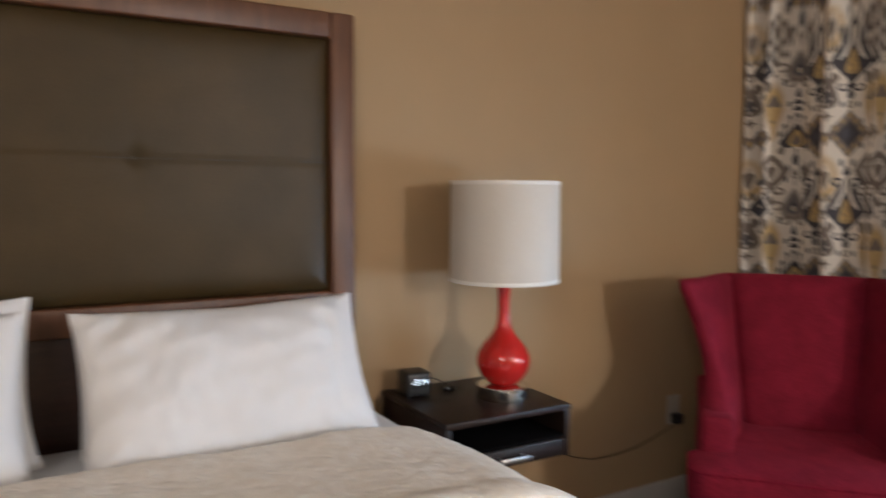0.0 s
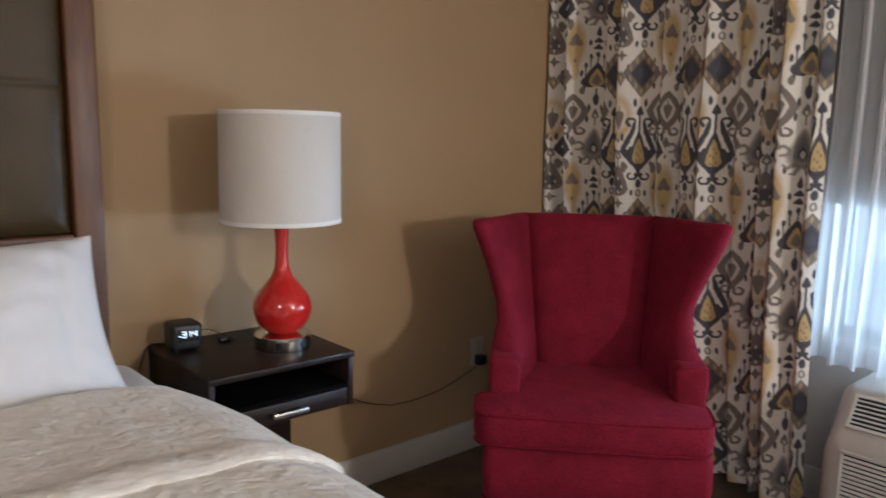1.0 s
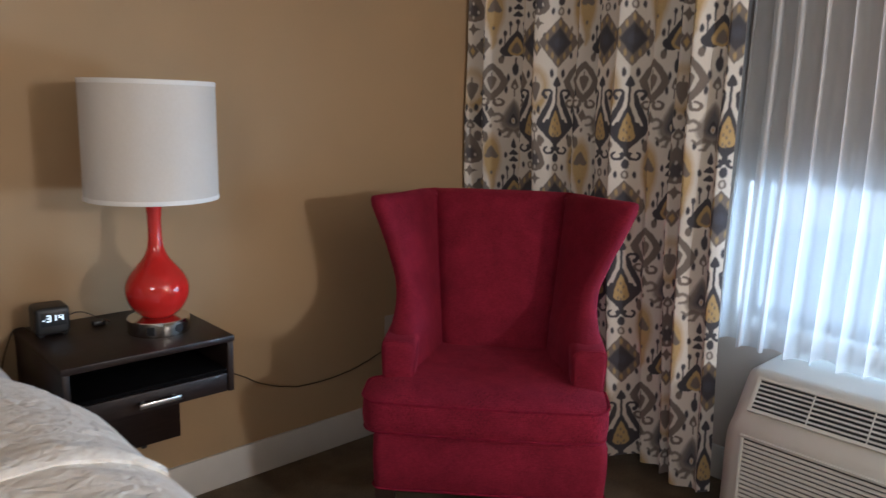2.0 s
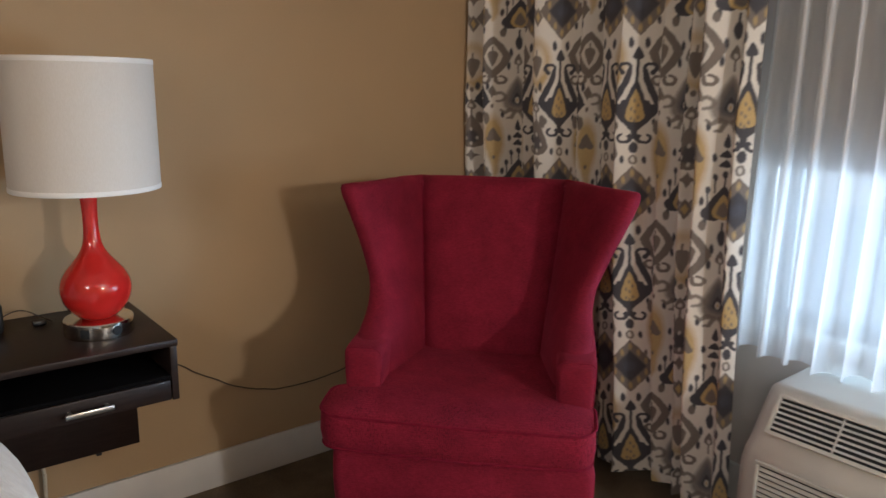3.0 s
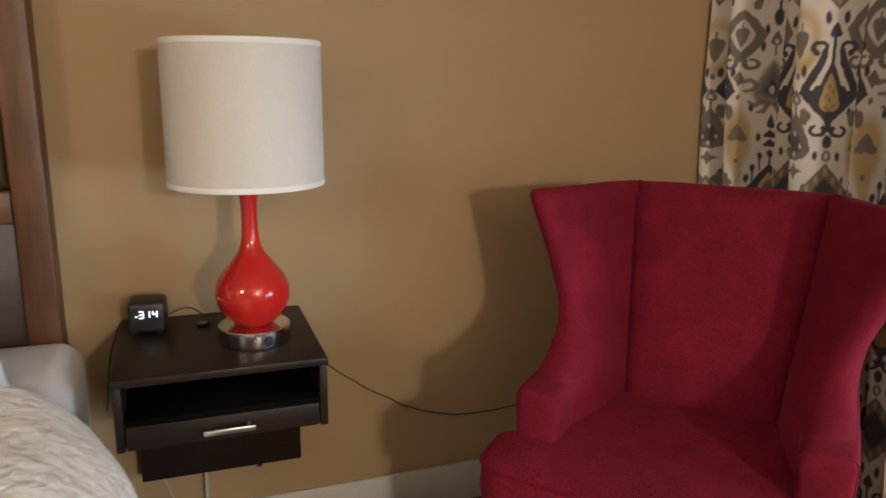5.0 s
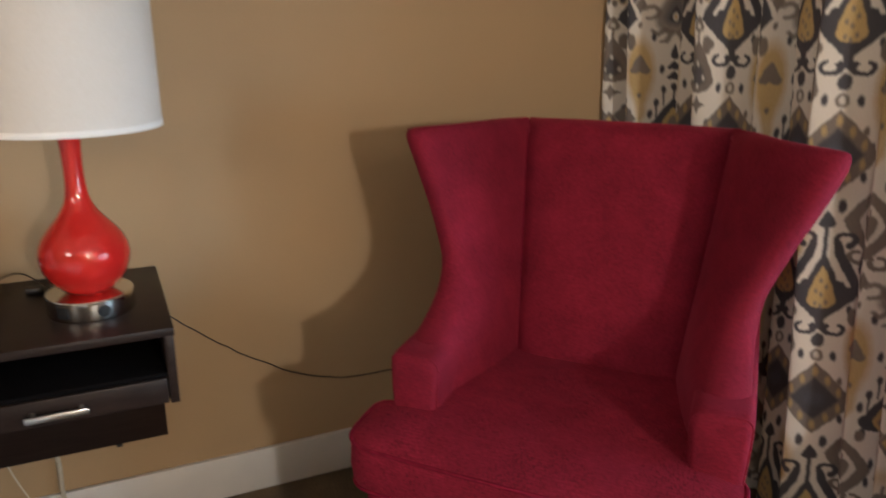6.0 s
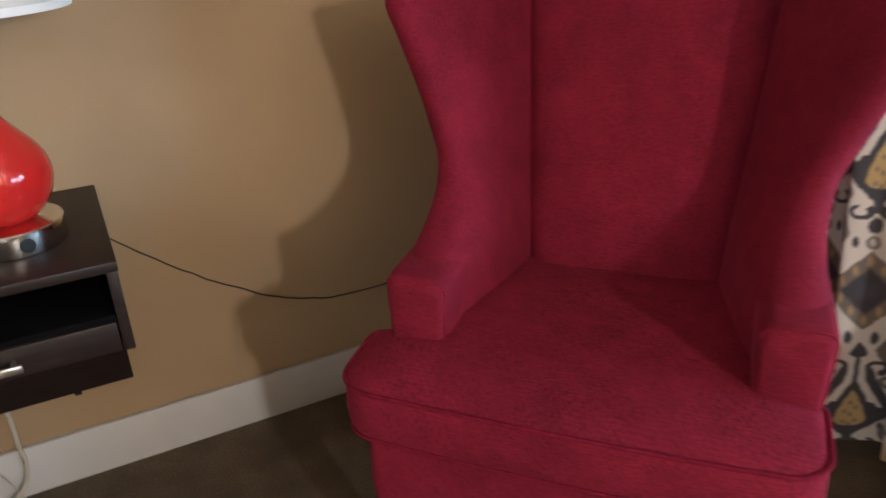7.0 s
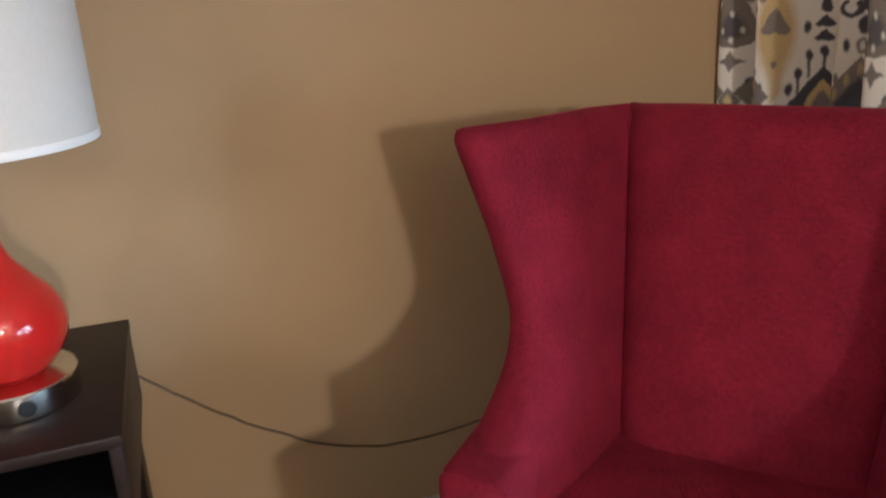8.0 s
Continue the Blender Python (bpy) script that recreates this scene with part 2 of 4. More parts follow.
# ---------------------------------------------------------------- mesh helpers
def finish(name, bm, mat, sharp=40):
    bmesh.ops.recalc_face_normals(bm, faces=bm.faces[:])
    me = bpy.data.meshes.new(name)
    for f in bm.faces:
        f.smooth = True
    bm.to_mesh(me)
    bm.free()
    me.set_sharp_from_angle(angle=radians(sharp))
    me.materials.append(mat)
    return new(name, me)


def part(name, bm, mat, parent=None, label="", sharp=40):
    ob = finish(name, bm, mat, sharp)
    ob.parent = parent
    return tagged(ob, label) if label else ob


def thing(name, m, label, category, group="", kind=""):
    e = new(name)
    e.empty_display_size = 0.05
    e.matrix_world = m
    return tagged(e, label, category, group, kind)


def box(x0, x1, y0, y1, z0, z1, bevel=0.0, seg=2):
    bm = bmesh.new()
    v = [bm.verts.new((x, y, z)) for z in (z0, z1) for x, y in ((x0, y0), (x1, y0), (x1, y1), (x0, y1))]
    for q in ((3, 2, 1, 0), (4, 5, 6, 7), (0, 1, 5, 4), (1, 2, 6, 5), (2, 3, 7, 6), (3, 0, 4, 7)):
        bm.faces.new([v[i] for i in q])
    if bevel:
        bmesh.ops.bevel(bm, geom=bm.edges[:], offset=bevel, segments=seg, profile=0.5, affect="EDGES")
    return bm


def loft(rings, close=True, caps=True):
    """Skin through rings of points; each ring is closed when close is set."""
    bm = bmesh.new()
    vs = [[bm.verts.new(p) for p in ring] for ring in rings]
    n = len(vs[0])
    for a, b in zip(vs, vs[1:]):
        for i in range(n if close else n - 1):
            j = (i + 1) % n
            bm.faces.new((a[i], a[j], b[j], b[i]))
    if caps and close:
        bm.faces.new(list(reversed(vs[0])))
        bm.faces.new(vs[-1])
    return bm


def lathe(profile, cx=0.0, cy=0.0, n=48, caps=True):
    rings = [[(cx + r * math.cos(2 * math.pi * i / n), cy + r * math.sin(2 * math.pi * i / n), z) for i in range(n)] for r, z in profile]
    return loft(rings, True, caps)


def tube(points, radius, n=8, closed=False):
    """A round cord along points."""
    pts = [Vector(p) for p in points]
    rings = []
    for i, p in enumerate(pts):
        a = pts[i - 1] if (i or closed) else p
        b = pts[(i + 1) % len(pts)] if (i + 1 < len(pts) or closed) else p
        d = (b - a).normalized()
        side = d.cross(Vector((0, 0, 1)))
        if side.length < 0.05:
            side = d.cross(Vector((0, 1, 0)))
        side.normalize()
        up = side.cross(d)
        rings.append([p + radius * (math.cos(2 * math.pi * k / n) * side + math.sin(2 * math.pi * k / n) * up) for k in range(n)])
    if closed:
        rings.append(rings[0])
    return loft(rings, True, not closed)


def spline(points, steps=10):
    """Catmull-Rom curve through points."""
    p = [Vector(q) for q in points]
    p = [2 * p[0] - p[1]] + p + [2 * p[-1] - p[-2]]
    out = []
    for i in range(1, len(p) - 2):
        a, b, c, d = p[i - 1:i + 3]
        for k in range(steps):
            t = k / steps
            out.append(0.5 * (2 * b + (c - a) * t + (2 * a - 5 * b + 4 * c - d) * t * t + (3 * b - a - 3 * c + d) * t ** 3))
    return out + [p[-2]]


def interp(x, table):
    return float(np.interp(x, [a for a, b in table], [b for a, b in table]))


# ---------------------------------------------------------------- room shell
def room_shell():
    L, R, F, B = -2.8, WALL_X, -3.2, WALL_Y
    th = 0.15
    tagged(finish("floor", box(L - th, R + th, F - th, B + th, -0.12, 0.0), M_CARPET), "dark brown mottled hotel carpet", "floor", kind="structure")
    tagged(finish("ceiling", box(L - th, R + th, F - th, B + th, CEIL, CEIL + 0.12), M_CEIL), "plain white painted ceiling", "ceiling", kind="structure")
    tagged(finish("wall_north", box(L - th, R + th, B, B + th, 0.0, CEIL), M_WALL), "tan painted wall behind the bed", "wall", kind="structure")
    tagged(finish("wall_south", box(L - th, R + th, F - th, F, 0.0, CEIL), M_WALL), "tan painted wall behind the viewer", "wall", kind="structure")
    tagged(finish("wall_west", box(L - th, L, F, B, 0.0, CEIL), M_WALL), "tan painted side wall", "wall", kind="structure")
    # window wall with its opening
    bm = bmesh.new()
    wy0, wy1, wz0, wz1 = WIN
    for y0, y1, z0, z1 in ((F, wy0, 0, CEIL), (wy1, B, 0, CEIL), (wy0, wy1, 0, wz0), (wy0, wy1, wz1, CEIL)):
        tmp = box(R, R + th, y0, y1, z0, z1)
        me = bpy.data.meshes.new("tmp")
        tmp.to_mesh(me)
        tmp.free()
        bm.from_mesh(me)
        bpy.data.meshes.remove(me)
    bmesh.ops.remove_doubles(bm, verts=bm.verts[:], dist=0.0005)
    tagged(finish("wall_east", bm, M_WALL_GREY), "greige painted wall round the window", "wall", kind="structure")

    def skirting(name, x0, x1, y0, y1):
        tagged(finish(name, box(x0, x1, y0, y1, 0.0, 0.127, 0.004), M_BASE), "white painted baseboard along the wall", "baseboard", kind="structure")
    skirting("baseboard_north", L + 0.02, R - 0.002, B - 0.015, B - 0.0005)
    skirting("baseboard_east", R - 0.015, R - 0.0005, F, B - 0.017)


WIN = (-0.85, 1.262, 0.616, 2.20)
room_shell()


def window_unit():
    y0, y1, z0, z1 = WIN
    w = thing("window_1", pose(0, 0, 0), "wide bronze-framed window behind sheer curtain and shade", "window", kind="structure")
    x = WALL_X + 0.07
    part("window_sill", box(WALL_X + 0.001, WALL_X + 0.149, y0 + 0.001, y1 - 0.001, z0 - 0.012, z0 + 0.006, 0.003), M_BASE, w, "white painted sill")
    for n, a in (("frame_left", (y1 - 0.045, y1 - 0.002, z0 + 0.008, z1 - 0.002)), ("frame_right", (y0 + 0.002, y0 + 0.045, z0 + 0.008, z1 - 0.002)),
                 ("frame_bottom", (y0 + 0.046, y1 - 0.046, z0 + 0.008, z0 + 0.05)), ("frame_top", (y0 + 0.046, y1 - 0.046, z1 - 0.045, z1 - 0.002)),
                 ("mullion", (0.15, 0.20, z0 + 0.051, z1 - 0.046))):
        part(n, box(x, x + 0.05, *a, 0.003), M_FRAME, w)
    for a, b in ((y0 + 0.047, 0.149), (0.201, y1 - 0.047)):
        g = part("pane", box(x + 0.02, x + 0.026, a, b, z0 + 0.052, z1 - 0.047), M_GLASS, w)
        g.visible_shadow = False


window_unit()


# ---------------------------------------------------------------- armchair
def armchair():
    ch = thing("armchair", pose(2.304, 1.706, 0, 0, 0, -48.0), "crimson chenille wingback armchair with piped edges, in the corner", "armchair")

    def Y(f):
        return -f

    # upholstered base under the cushion
    bm = bmesh.new()
    out = []
    hw, fr, bk = 0.340, 0.362, -0.36
    for z, g in ((0.225, -0.006), (0.235, 0.0), (0.31, 0.004), (0.385, 0.003), (0.405, -0.004), (0.412, -0.03)):
        ring = []
        for sx, sy in ((1, 1), (-1, 1), (-1, -1), (1, -1)):
            for k in range(6):
                a = math.pi / 2 * (k / 5) + {(1, 1): 0, (-1, 1): math.pi / 2, (-1, -1): math.pi, (1, -1): 1.5 * math.pi}[(sx, sy)]
                rad = 0.03
                cx, cy = sx * (hw - rad + g), (fr - rad + g) if sy > 0 else (bk + rad - g)
                if sy < 0:
                    cx *= 0.86
                ring.append((cx + rad * math.cos(a), Y(cy + rad * math.sin(a)), z))
        out.append(ring)
    part("base", loft(out), M_CHAIR, ch)
    part("base_piping", tube([Vector(p) + Vector((0, 0, 0.0)) for p in [(q[0] * 1.004, q[1] * 1.004, 0.228) for q in out[1]]], 0.0045, 6, True), M_PIPING, ch)

    # legs
    for sx in (-1, 1):
        for fy, k in ((0.325, 1), (-0.32, 0)):
            x = sx * (0.305 if k else 0.27)
            rings = []
            for z, h in ((0.0, 0.018), (0.01, 0.020), (0.23, 0.030)):
                s = 0.0 if k else (0.23 - z) * 0.35
                rings.append([(x + a * h, Y(fy - s) + b * h, z) for a, b in ((1, 1), (-1, 1), (-1, -1), (1, -1))])
            part("leg", loft(rings), M_LEG, ch, "dark stained wooden leg")

    # T cushion
    def corner(cx, cy, rad, a0, a1, n=6):
        return [(cx + rad * math.cos(a0 + (a1 - a0) * i / n), cy + rad * math.sin(a0 + (a1 - a0) * i / n)) for i in range(n + 1)]
    H = math.pi / 2

    def subdiv(pts, step=0.03):
        res = []
        for a, b in zip(pts, pts[1:] + pts[:1]):
            d = math.dist(a, b)
            n = max(1, int(d / step))
            res += [(a[0] + (b[0] - a[0]) * i / n, a[1] + (b[1] - a[1]) * i / n) for i in range(n)]
        return res
    fx, ff, tb, ix, bk = 0.356, 0.385, 0.232, 0.266, -0.15
    outline = subdiv(corner(fx - 0.05, ff - 0.055, 0.05, 0, H) + corner(-fx + 0.05, ff - 0.055, 0.05, H, 2 * H)
                     + corner(-fx + 0.02, tb + 0.02, 0.02, 2 * H, 3 * H) + [(-ix, tb)] + corner(-ix + 0.055, bk + 0.05, 0.04, 2 * H, 3 * H)
                     + corner(ix - 0.055, bk + 0.05, 0.04, 3 * H, 4 * H) + [(ix, tb)] + corner(fx - 0.02, tb + 0.02, 0.02, 3 * H, 4 * H))
    # slight forward bow of the front edge
    outline = [(x, y + (0.012 * (1 - (x / fx) ** 2) if y > 0.32 else 0)) for x, y in outline]

    def top(x, y):
        d = max(0.0, ff + 0.012 * (1 - (x / fx) ** 2) - y)
        e = max(0.0, fx - abs(x))
        s = 1 - (1 - min(1, d / 0.16)) ** 2.2
        t = 1 - (1 - min(1, e / 0.10)) ** 2
        t = 1 + (t - 1) * min(1.0, max(0.0, (y - tb + 0.10) / 0.10))
        return 0.505 + 0.030 * s * (0.45 + 0.55 * t) + 0.010 * math.exp(-((y - 0.08) / 0.14) ** 2 - (x / 0.22) ** 2)
    rings = []
    zb = 0.402
    for s, z in ((0.90, zb), (0.972, zb + 0.004), (0.996, zb + 0.02), (1.008, zb + 0.05), (1.004, zb + 0.088)):
        rings.append([(x * s, Y(0.1 + (y - 0.1) * s), z) for x, y in outline])
    for s in (1.0, 0.985, 0.94, 0.88, 0.8, 0.7, 0.58, 0.45, 0.32, 0.18, 0.05):
        ring = []
        for x, y in outline:
            px, py = x * s, 0.1 + (y - 0.1) * s
            z = top(px, py) - (0.004 if s == 1.0 else 0)
            z += 0.0025 * noise.noise((px * 9, py * 9, 1.7))
            ring.append((px, Y(py), z))
        rings.append(ring)
    rings = [[(x - 0.018, y, z) for x, y, z in ring] for ring in rings]
    k0 = outline.index(next(p for p in outline if abs(p[0] - ix) < 0.001 and abs(p[1] - tb) < 0.001))
    outline = outline[k0:] + outline[:k0]
    cu = part("seat_cushion", loft(rings), M_RIBBED, ch, sharp=60)
    part("piping", tube([(x * 1.004 - 0.018, Y(0.1 + (y - 0.1) * 1.004), top(x, y) - 0.001) for x, y in outline if y > tb - 0.01], 0.0038, 6), M_PIPING, cu)
    part("piping", tube([(x * 0.992 - 0.018, Y(0.1 + (y - 0.1) * 0.992), zb + 0.012) for x, y in outline if y > tb - 0.01], 0.0038, 6), M_PIPING, cu)

    # inside back, leaning, gently padded
    def seam(z):
        """Half width and depth of the seam between back and wing at height z."""
        t = (z - 0.50) / 0.56
        return 0.178 + 0.056 * t, -0.082 - 0.198 * t
    rings = []
    zs = [0.42, 0.48, 0.54, 0.60, 0.68, 0.76, 0.84, 0.92, 0.98, 1.015, 1.040, 1.051, 1.056, 1.054]
    for i, z in enumerate(zs):
        w, f = seam(z)
        w += 0.012
        shrink = (0, 0, 0, 0, 0, 0, 0, 0, 0, 0.002, 0.010, 0.026, 0.046, 0.07)[i]
        back = f - 0.135
        ring = []
        n = 22
        for k in range(n + 1):
            u = -1 + 2 * k / n
            bulge = 0.022 * (1 - u * u) * (0.6 + 0.4 * math.sin(math.pi * min(1, (z - 0.42) / 0.62)))
            edge = -0.034 * abs(u) ** 12
            zz = z - 0.002 - 0.007 * u ** 4 * min(1.0, (z - 1.0) / 0.04) if z > 1.0 else z
            ring.append((u * w, Y(f + bulge + edge - shrink), zz))
        for k in range(n + 1):
            u = 1 - 2 * k / n
            zz = z - 0.002 - 0.042 * (z - 1.0) / 0.054 if z > 1.0 else z
            ring.append((u * (w + 0.01), Y(back + shrink * 0.5), zz))
        rings.append(ring)
    part("backrest", loft(rings), M_CHAIR, ch, sharp=50)

    # sunk welt where the back meets each wing
    for sx in (-1, 1):
        line = [(sx * (seam(z)[0] + 0.002), Y(seam(z)[1] - 0.013), z) for z in (0.53, 0.6, 0.7, 0.8, 0.9, 0.98, 1.03)]
        part("seam_welt", tube(spline(line, 4), 0.0045, 6), M_PIPING, ch)

    # outside back down to the base
    rings = []
    for z, w, f in ((0.19, 0.30, -0.345), (0.5, 0.30, -0.32), (0.8, 0.30, -0.335), (0.98, 0.310, -0.385), (1.012, 0.30, -0.382)):
        rings.append([(w, Y(f), z), (-w, Y(f), z), (-w, Y(f + 0.06), z), (w, Y(f + 0.06), z)])
    part("outside_back", loft(rings), M_CHAIR, ch, sharp=50)

    for sx in (-1, 1):
        # wing: a flaring, padded sheet from the back seam to its rolled front edge, running down onto the arm
        tip_r = ((0.56, 0.334), (0.62, 0.332), (0.66, 0.327), (0.70, 0.325), (0.74, 0.328), (0.78, 0.335), (0.83, 0.348), (0.88, 0.363), (0.94, 0.385), (1.0, 0.408), (1.03, 0.420), (1.05, 0.423))
        tip_lift = 0.014 if sx > 0 else 0.006
        rings, welt = [], []
        levels = [0.50, 0.56, 0.60, 0.635, 0.65, 0.66, 0.672, 0.688, 0.705, 0.725, 0.75, 0.78, 0.815, 0.85, 0.89, 0.93, 0.97, 1.0, 1.022, 1.036, 1.045, 1.050, 1.050]
        for i, z in enumerate(levels):
            sw, sf = seam(min(z, 1.06))
            te = min(1.0, max(0.0, 1 - (z - 0.64) / 0.165))
            fe = 0.005 + 0.195 * te ** 2.4
            re = interp(z, tip_r) + (0.020 * min(1.0, max(0.0, (z - 0.78) / 0.17)) if sx > 0 else 0.0)
            k = len(levels) - 1 - i
            shr = (0.030, 0.018, 0.009, 0.003, 0.0)[k] if k < 5 else 0.0
            thick = 0.062 + 0.030 * te ** 1.5
            a = Vector((sw - 0.004, sf - 0.03))
            e = Vector((re, fe))
            mid = Vector((sw + 0.24 * (re - sw), sf + 0.66 * (fe - sf)))
            inner = []
            n = 14
            for q in range(n + 1):
                t = q / n
                inner.append((1 - t) ** 2 * a + 2 * t * (1 - t) * mid + t * t * e)
            d = (inner[-1] - inner[-2]).normalized()
            nrm = Vector((d.y, -d.x))
            # inner edge sits a roll's width in from the tip
            rad = thick / 2
            inner = [p - (nrm * thick * 0.5 + d * rad) * (j / n) ** 1.5 for j, p in enumerate(inner)]
            centre = inner[-1] + nrm * rad
            roll = [centre + rad * (-math.cos(math.pi * j / 8) * nrm + math.sin(math.pi * j / 8) * d) for j in range(1, 8)]
            outer0 = centre + rad * nrm
            rear = Vector((0.30 + 0.02 * max(0, (z - 0.8) / 0.25), -0.36 - 0.03 * max(0, (z - 0.8) / 0.25)))
            outer = [outer0.lerp(rear, j / 8) + Vector((0.016 * math.sin(math.pi * j / 8), 0)) for j in range(0, 9)]
            over = max(p.x for p in roll + outer[:1]) - re
            inner = [p - Vector((over * (j / n) ** 2, 0)) for j, p in enumerate(inner)]
            roll = [p - Vector((over, 0)) for p in roll]
            outer = [p - Vector((over * (1 - j / 8), 0)) for j, p in enumerate(outer)]
            outer0 = outer0 - Vector((over, 0))
            pts = inner + roll + outer
            cen = Vector((sum(p.x for p in pts), sum(p.y for p in pts))) / len(pts)
            if shr:
                moved = []
                for p in pts:
                    v = p - cen
                    ax = (e - a).normalized()
                    nr = Vector((-ax.y, ax.x))
                    along, across = v.dot(ax), v.dot(nr)
                    lim = max(abs(across) - shr * 0.9, 0.0) * (1 if across >= 0 else -1)
                    lal = max(abs(along) - shr * 0.6, 0.0) * (1 if along >= 0 else -1)
                    moved.append(cen + ax * lal + nr * lim)
                pts = moved
            lift = []
            for j, p in enumerate(pts):
                back_share = max(0.0, min(1.0, (0.02 - p.y) / 0.30))
                # the top slopes down behind its front edge
                away = 0.0 if j <= n else (0.014 * (j - n) / 8 if j <= n + 7 else 0.014 + 0.024 * (j - n - 8) / 8)
                lift.append((sx * p.x, Y(p.y), z + (tip_lift * (1 - back_share) ** 2 + 0.006 * back_share + 0.020 * back_share * (1 - back_share) - 0.001) * max(0, (z - 0.85) / 0.2) - away * max(0.0, (z - 0.90) / 0.15)))
            rings.append(lift)
            o = outer0 - d * 0.004 + nrm * 0.001
            if 0.655 < z < 1.045:
                welt.append((sx * o.x, Y(o.y), z))
        part("wing", loft(rings), M_CHAIR, ch, sharp=60)
        part("wing_piping", tube(spline(welt, 3), 0.0042, 6), M_PIPING, ch)

        # arm: a padded rail with a rounded top and a squared, welted front
        rings = []
        for f, g in ((-0.33, 0.0), (-0.1, 0.0), (0.1, 0.0), (0.19, 0.0), (0.226, 0.0), (0.242, -0.003), (0.249, -0.008), (0.252, -0.015)):
            xi, xo = 0.232 + 0.01 * max(0, (0.1 - f)) - g, 0.338 + g
            zt = 0.648 + g + 0.004 * math.cos(f * 9)
            ring = [(sx * xo, Y(f), 0.20)]
            ring += [(sx * (xo + 0.002), Y(f), 0.40), (sx * (xo - 0.004), Y(f), 0.52), (sx * xo, Y(f), 0.60)]
            c0, c1 = 0.016, 0.026
            for j in range(6):
                a = H * j / 5
                ring.append((sx * (xo - c0 + c0 * math.cos(a)), Y(f), zt - c0 + c0 * math.sin(a)))
            for j in range(6):
                a = H + H * j / 5
                ring.append((sx * (xi + c1 + c1 * math.cos(a)), Y(f), zt - c1 + c1 * math.sin(a)))
            ring += [(sx * (xi + 0.004), Y(f), 0.54), (sx * (xi + 0.004), Y(f), 0.45), (sx * (xi + 0.01), Y(f), 0.36), (sx * (xi + 0.01), Y(f), 0.20)]
            rings.append(ring)
        arm = part("arm", loft(rings), M_CHAIR, ch, sharp=50)
        fr = [p for p in rings[-3] if p[2] > 0.5]
        part("piping", tube(fr, 0.0022, 6), M_CHAIR, arm)


armchair()


# ---------------------------------------------------------------- nightstand, lamp, clock
def nightstand():
    x0, x1, y0, y1, zt = 1.056, 1.508, 1.976, 2.399, 0.694
    ns = thing("nightstand", pose(0, 0, 0), "wall-mounted espresso nightstand with open shelf and one drawer", "nightstand")
    b = 0.0025
    part("top_panel", box(x0 - 0.002, x1 + 0.002, y0 - 0.004, y1, zt - 0.018, zt, b), M_ESPRESSO, ns)
    part("side_panel", box(x0, x0 + 0.018, y0, y1, 0.529, zt - 0.0185, b), M_ESPRESSO, ns)
    part("side_panel", box(x1 - 0.018, x1, y0, y1, 0.529, zt - 0.0185, b), M_ESPRESSO, ns)
    part("shelf", box(x0 + 0.0185, x1 - 0.0185, y0 + 0.004, y1, 0.586, 0.598, b), M_SHELF_SHADE, ns)
    part("bottom_panel", box(x0 + 0.0185, x1 - 0.0185, y0 + 0.022, y1, 0.531, 0.543, b), M_ESPRESSO, ns)
    part("back_panel", box(x0 + 0.0185, x1 - 0.0185, y1 - 0.012, y1 - 0.001, 0.544, zt - 0.019), M_SHELF_SHADE, ns)
    dr = part("drawer", box(x0 + 0.0205, x1 - 0.0205, y0 + 0.002, y0 + 0.020, 0.5305, 0.5845, b), M_ESPRESSO, ns)
    h = part("handle", box(1.232, 1.342, y0 - 0.024, y0 - 0.016, 0.551, 0.564, 0.002), M_HANDLE, dr, "brushed nickel bar handle")
    for x in (1.245, 1.329):
        part("handle_post", box(x - 0.004, x + 0.004, y0 - 0.016, y0 + 0.002, 0.553, 0.562), M_HANDLE, h)
    part("mounting_panel", box(x0 + 0.02, 1.492, 2.322, y1, 0.268, 0.5285, b), M_ESPRESSO, ns)
    part("cable_clip", box(1.37, 1.385, 2.33, 2.36, 0.256, 0.267, 0.002), M_BLACK, ns)


nightstand()


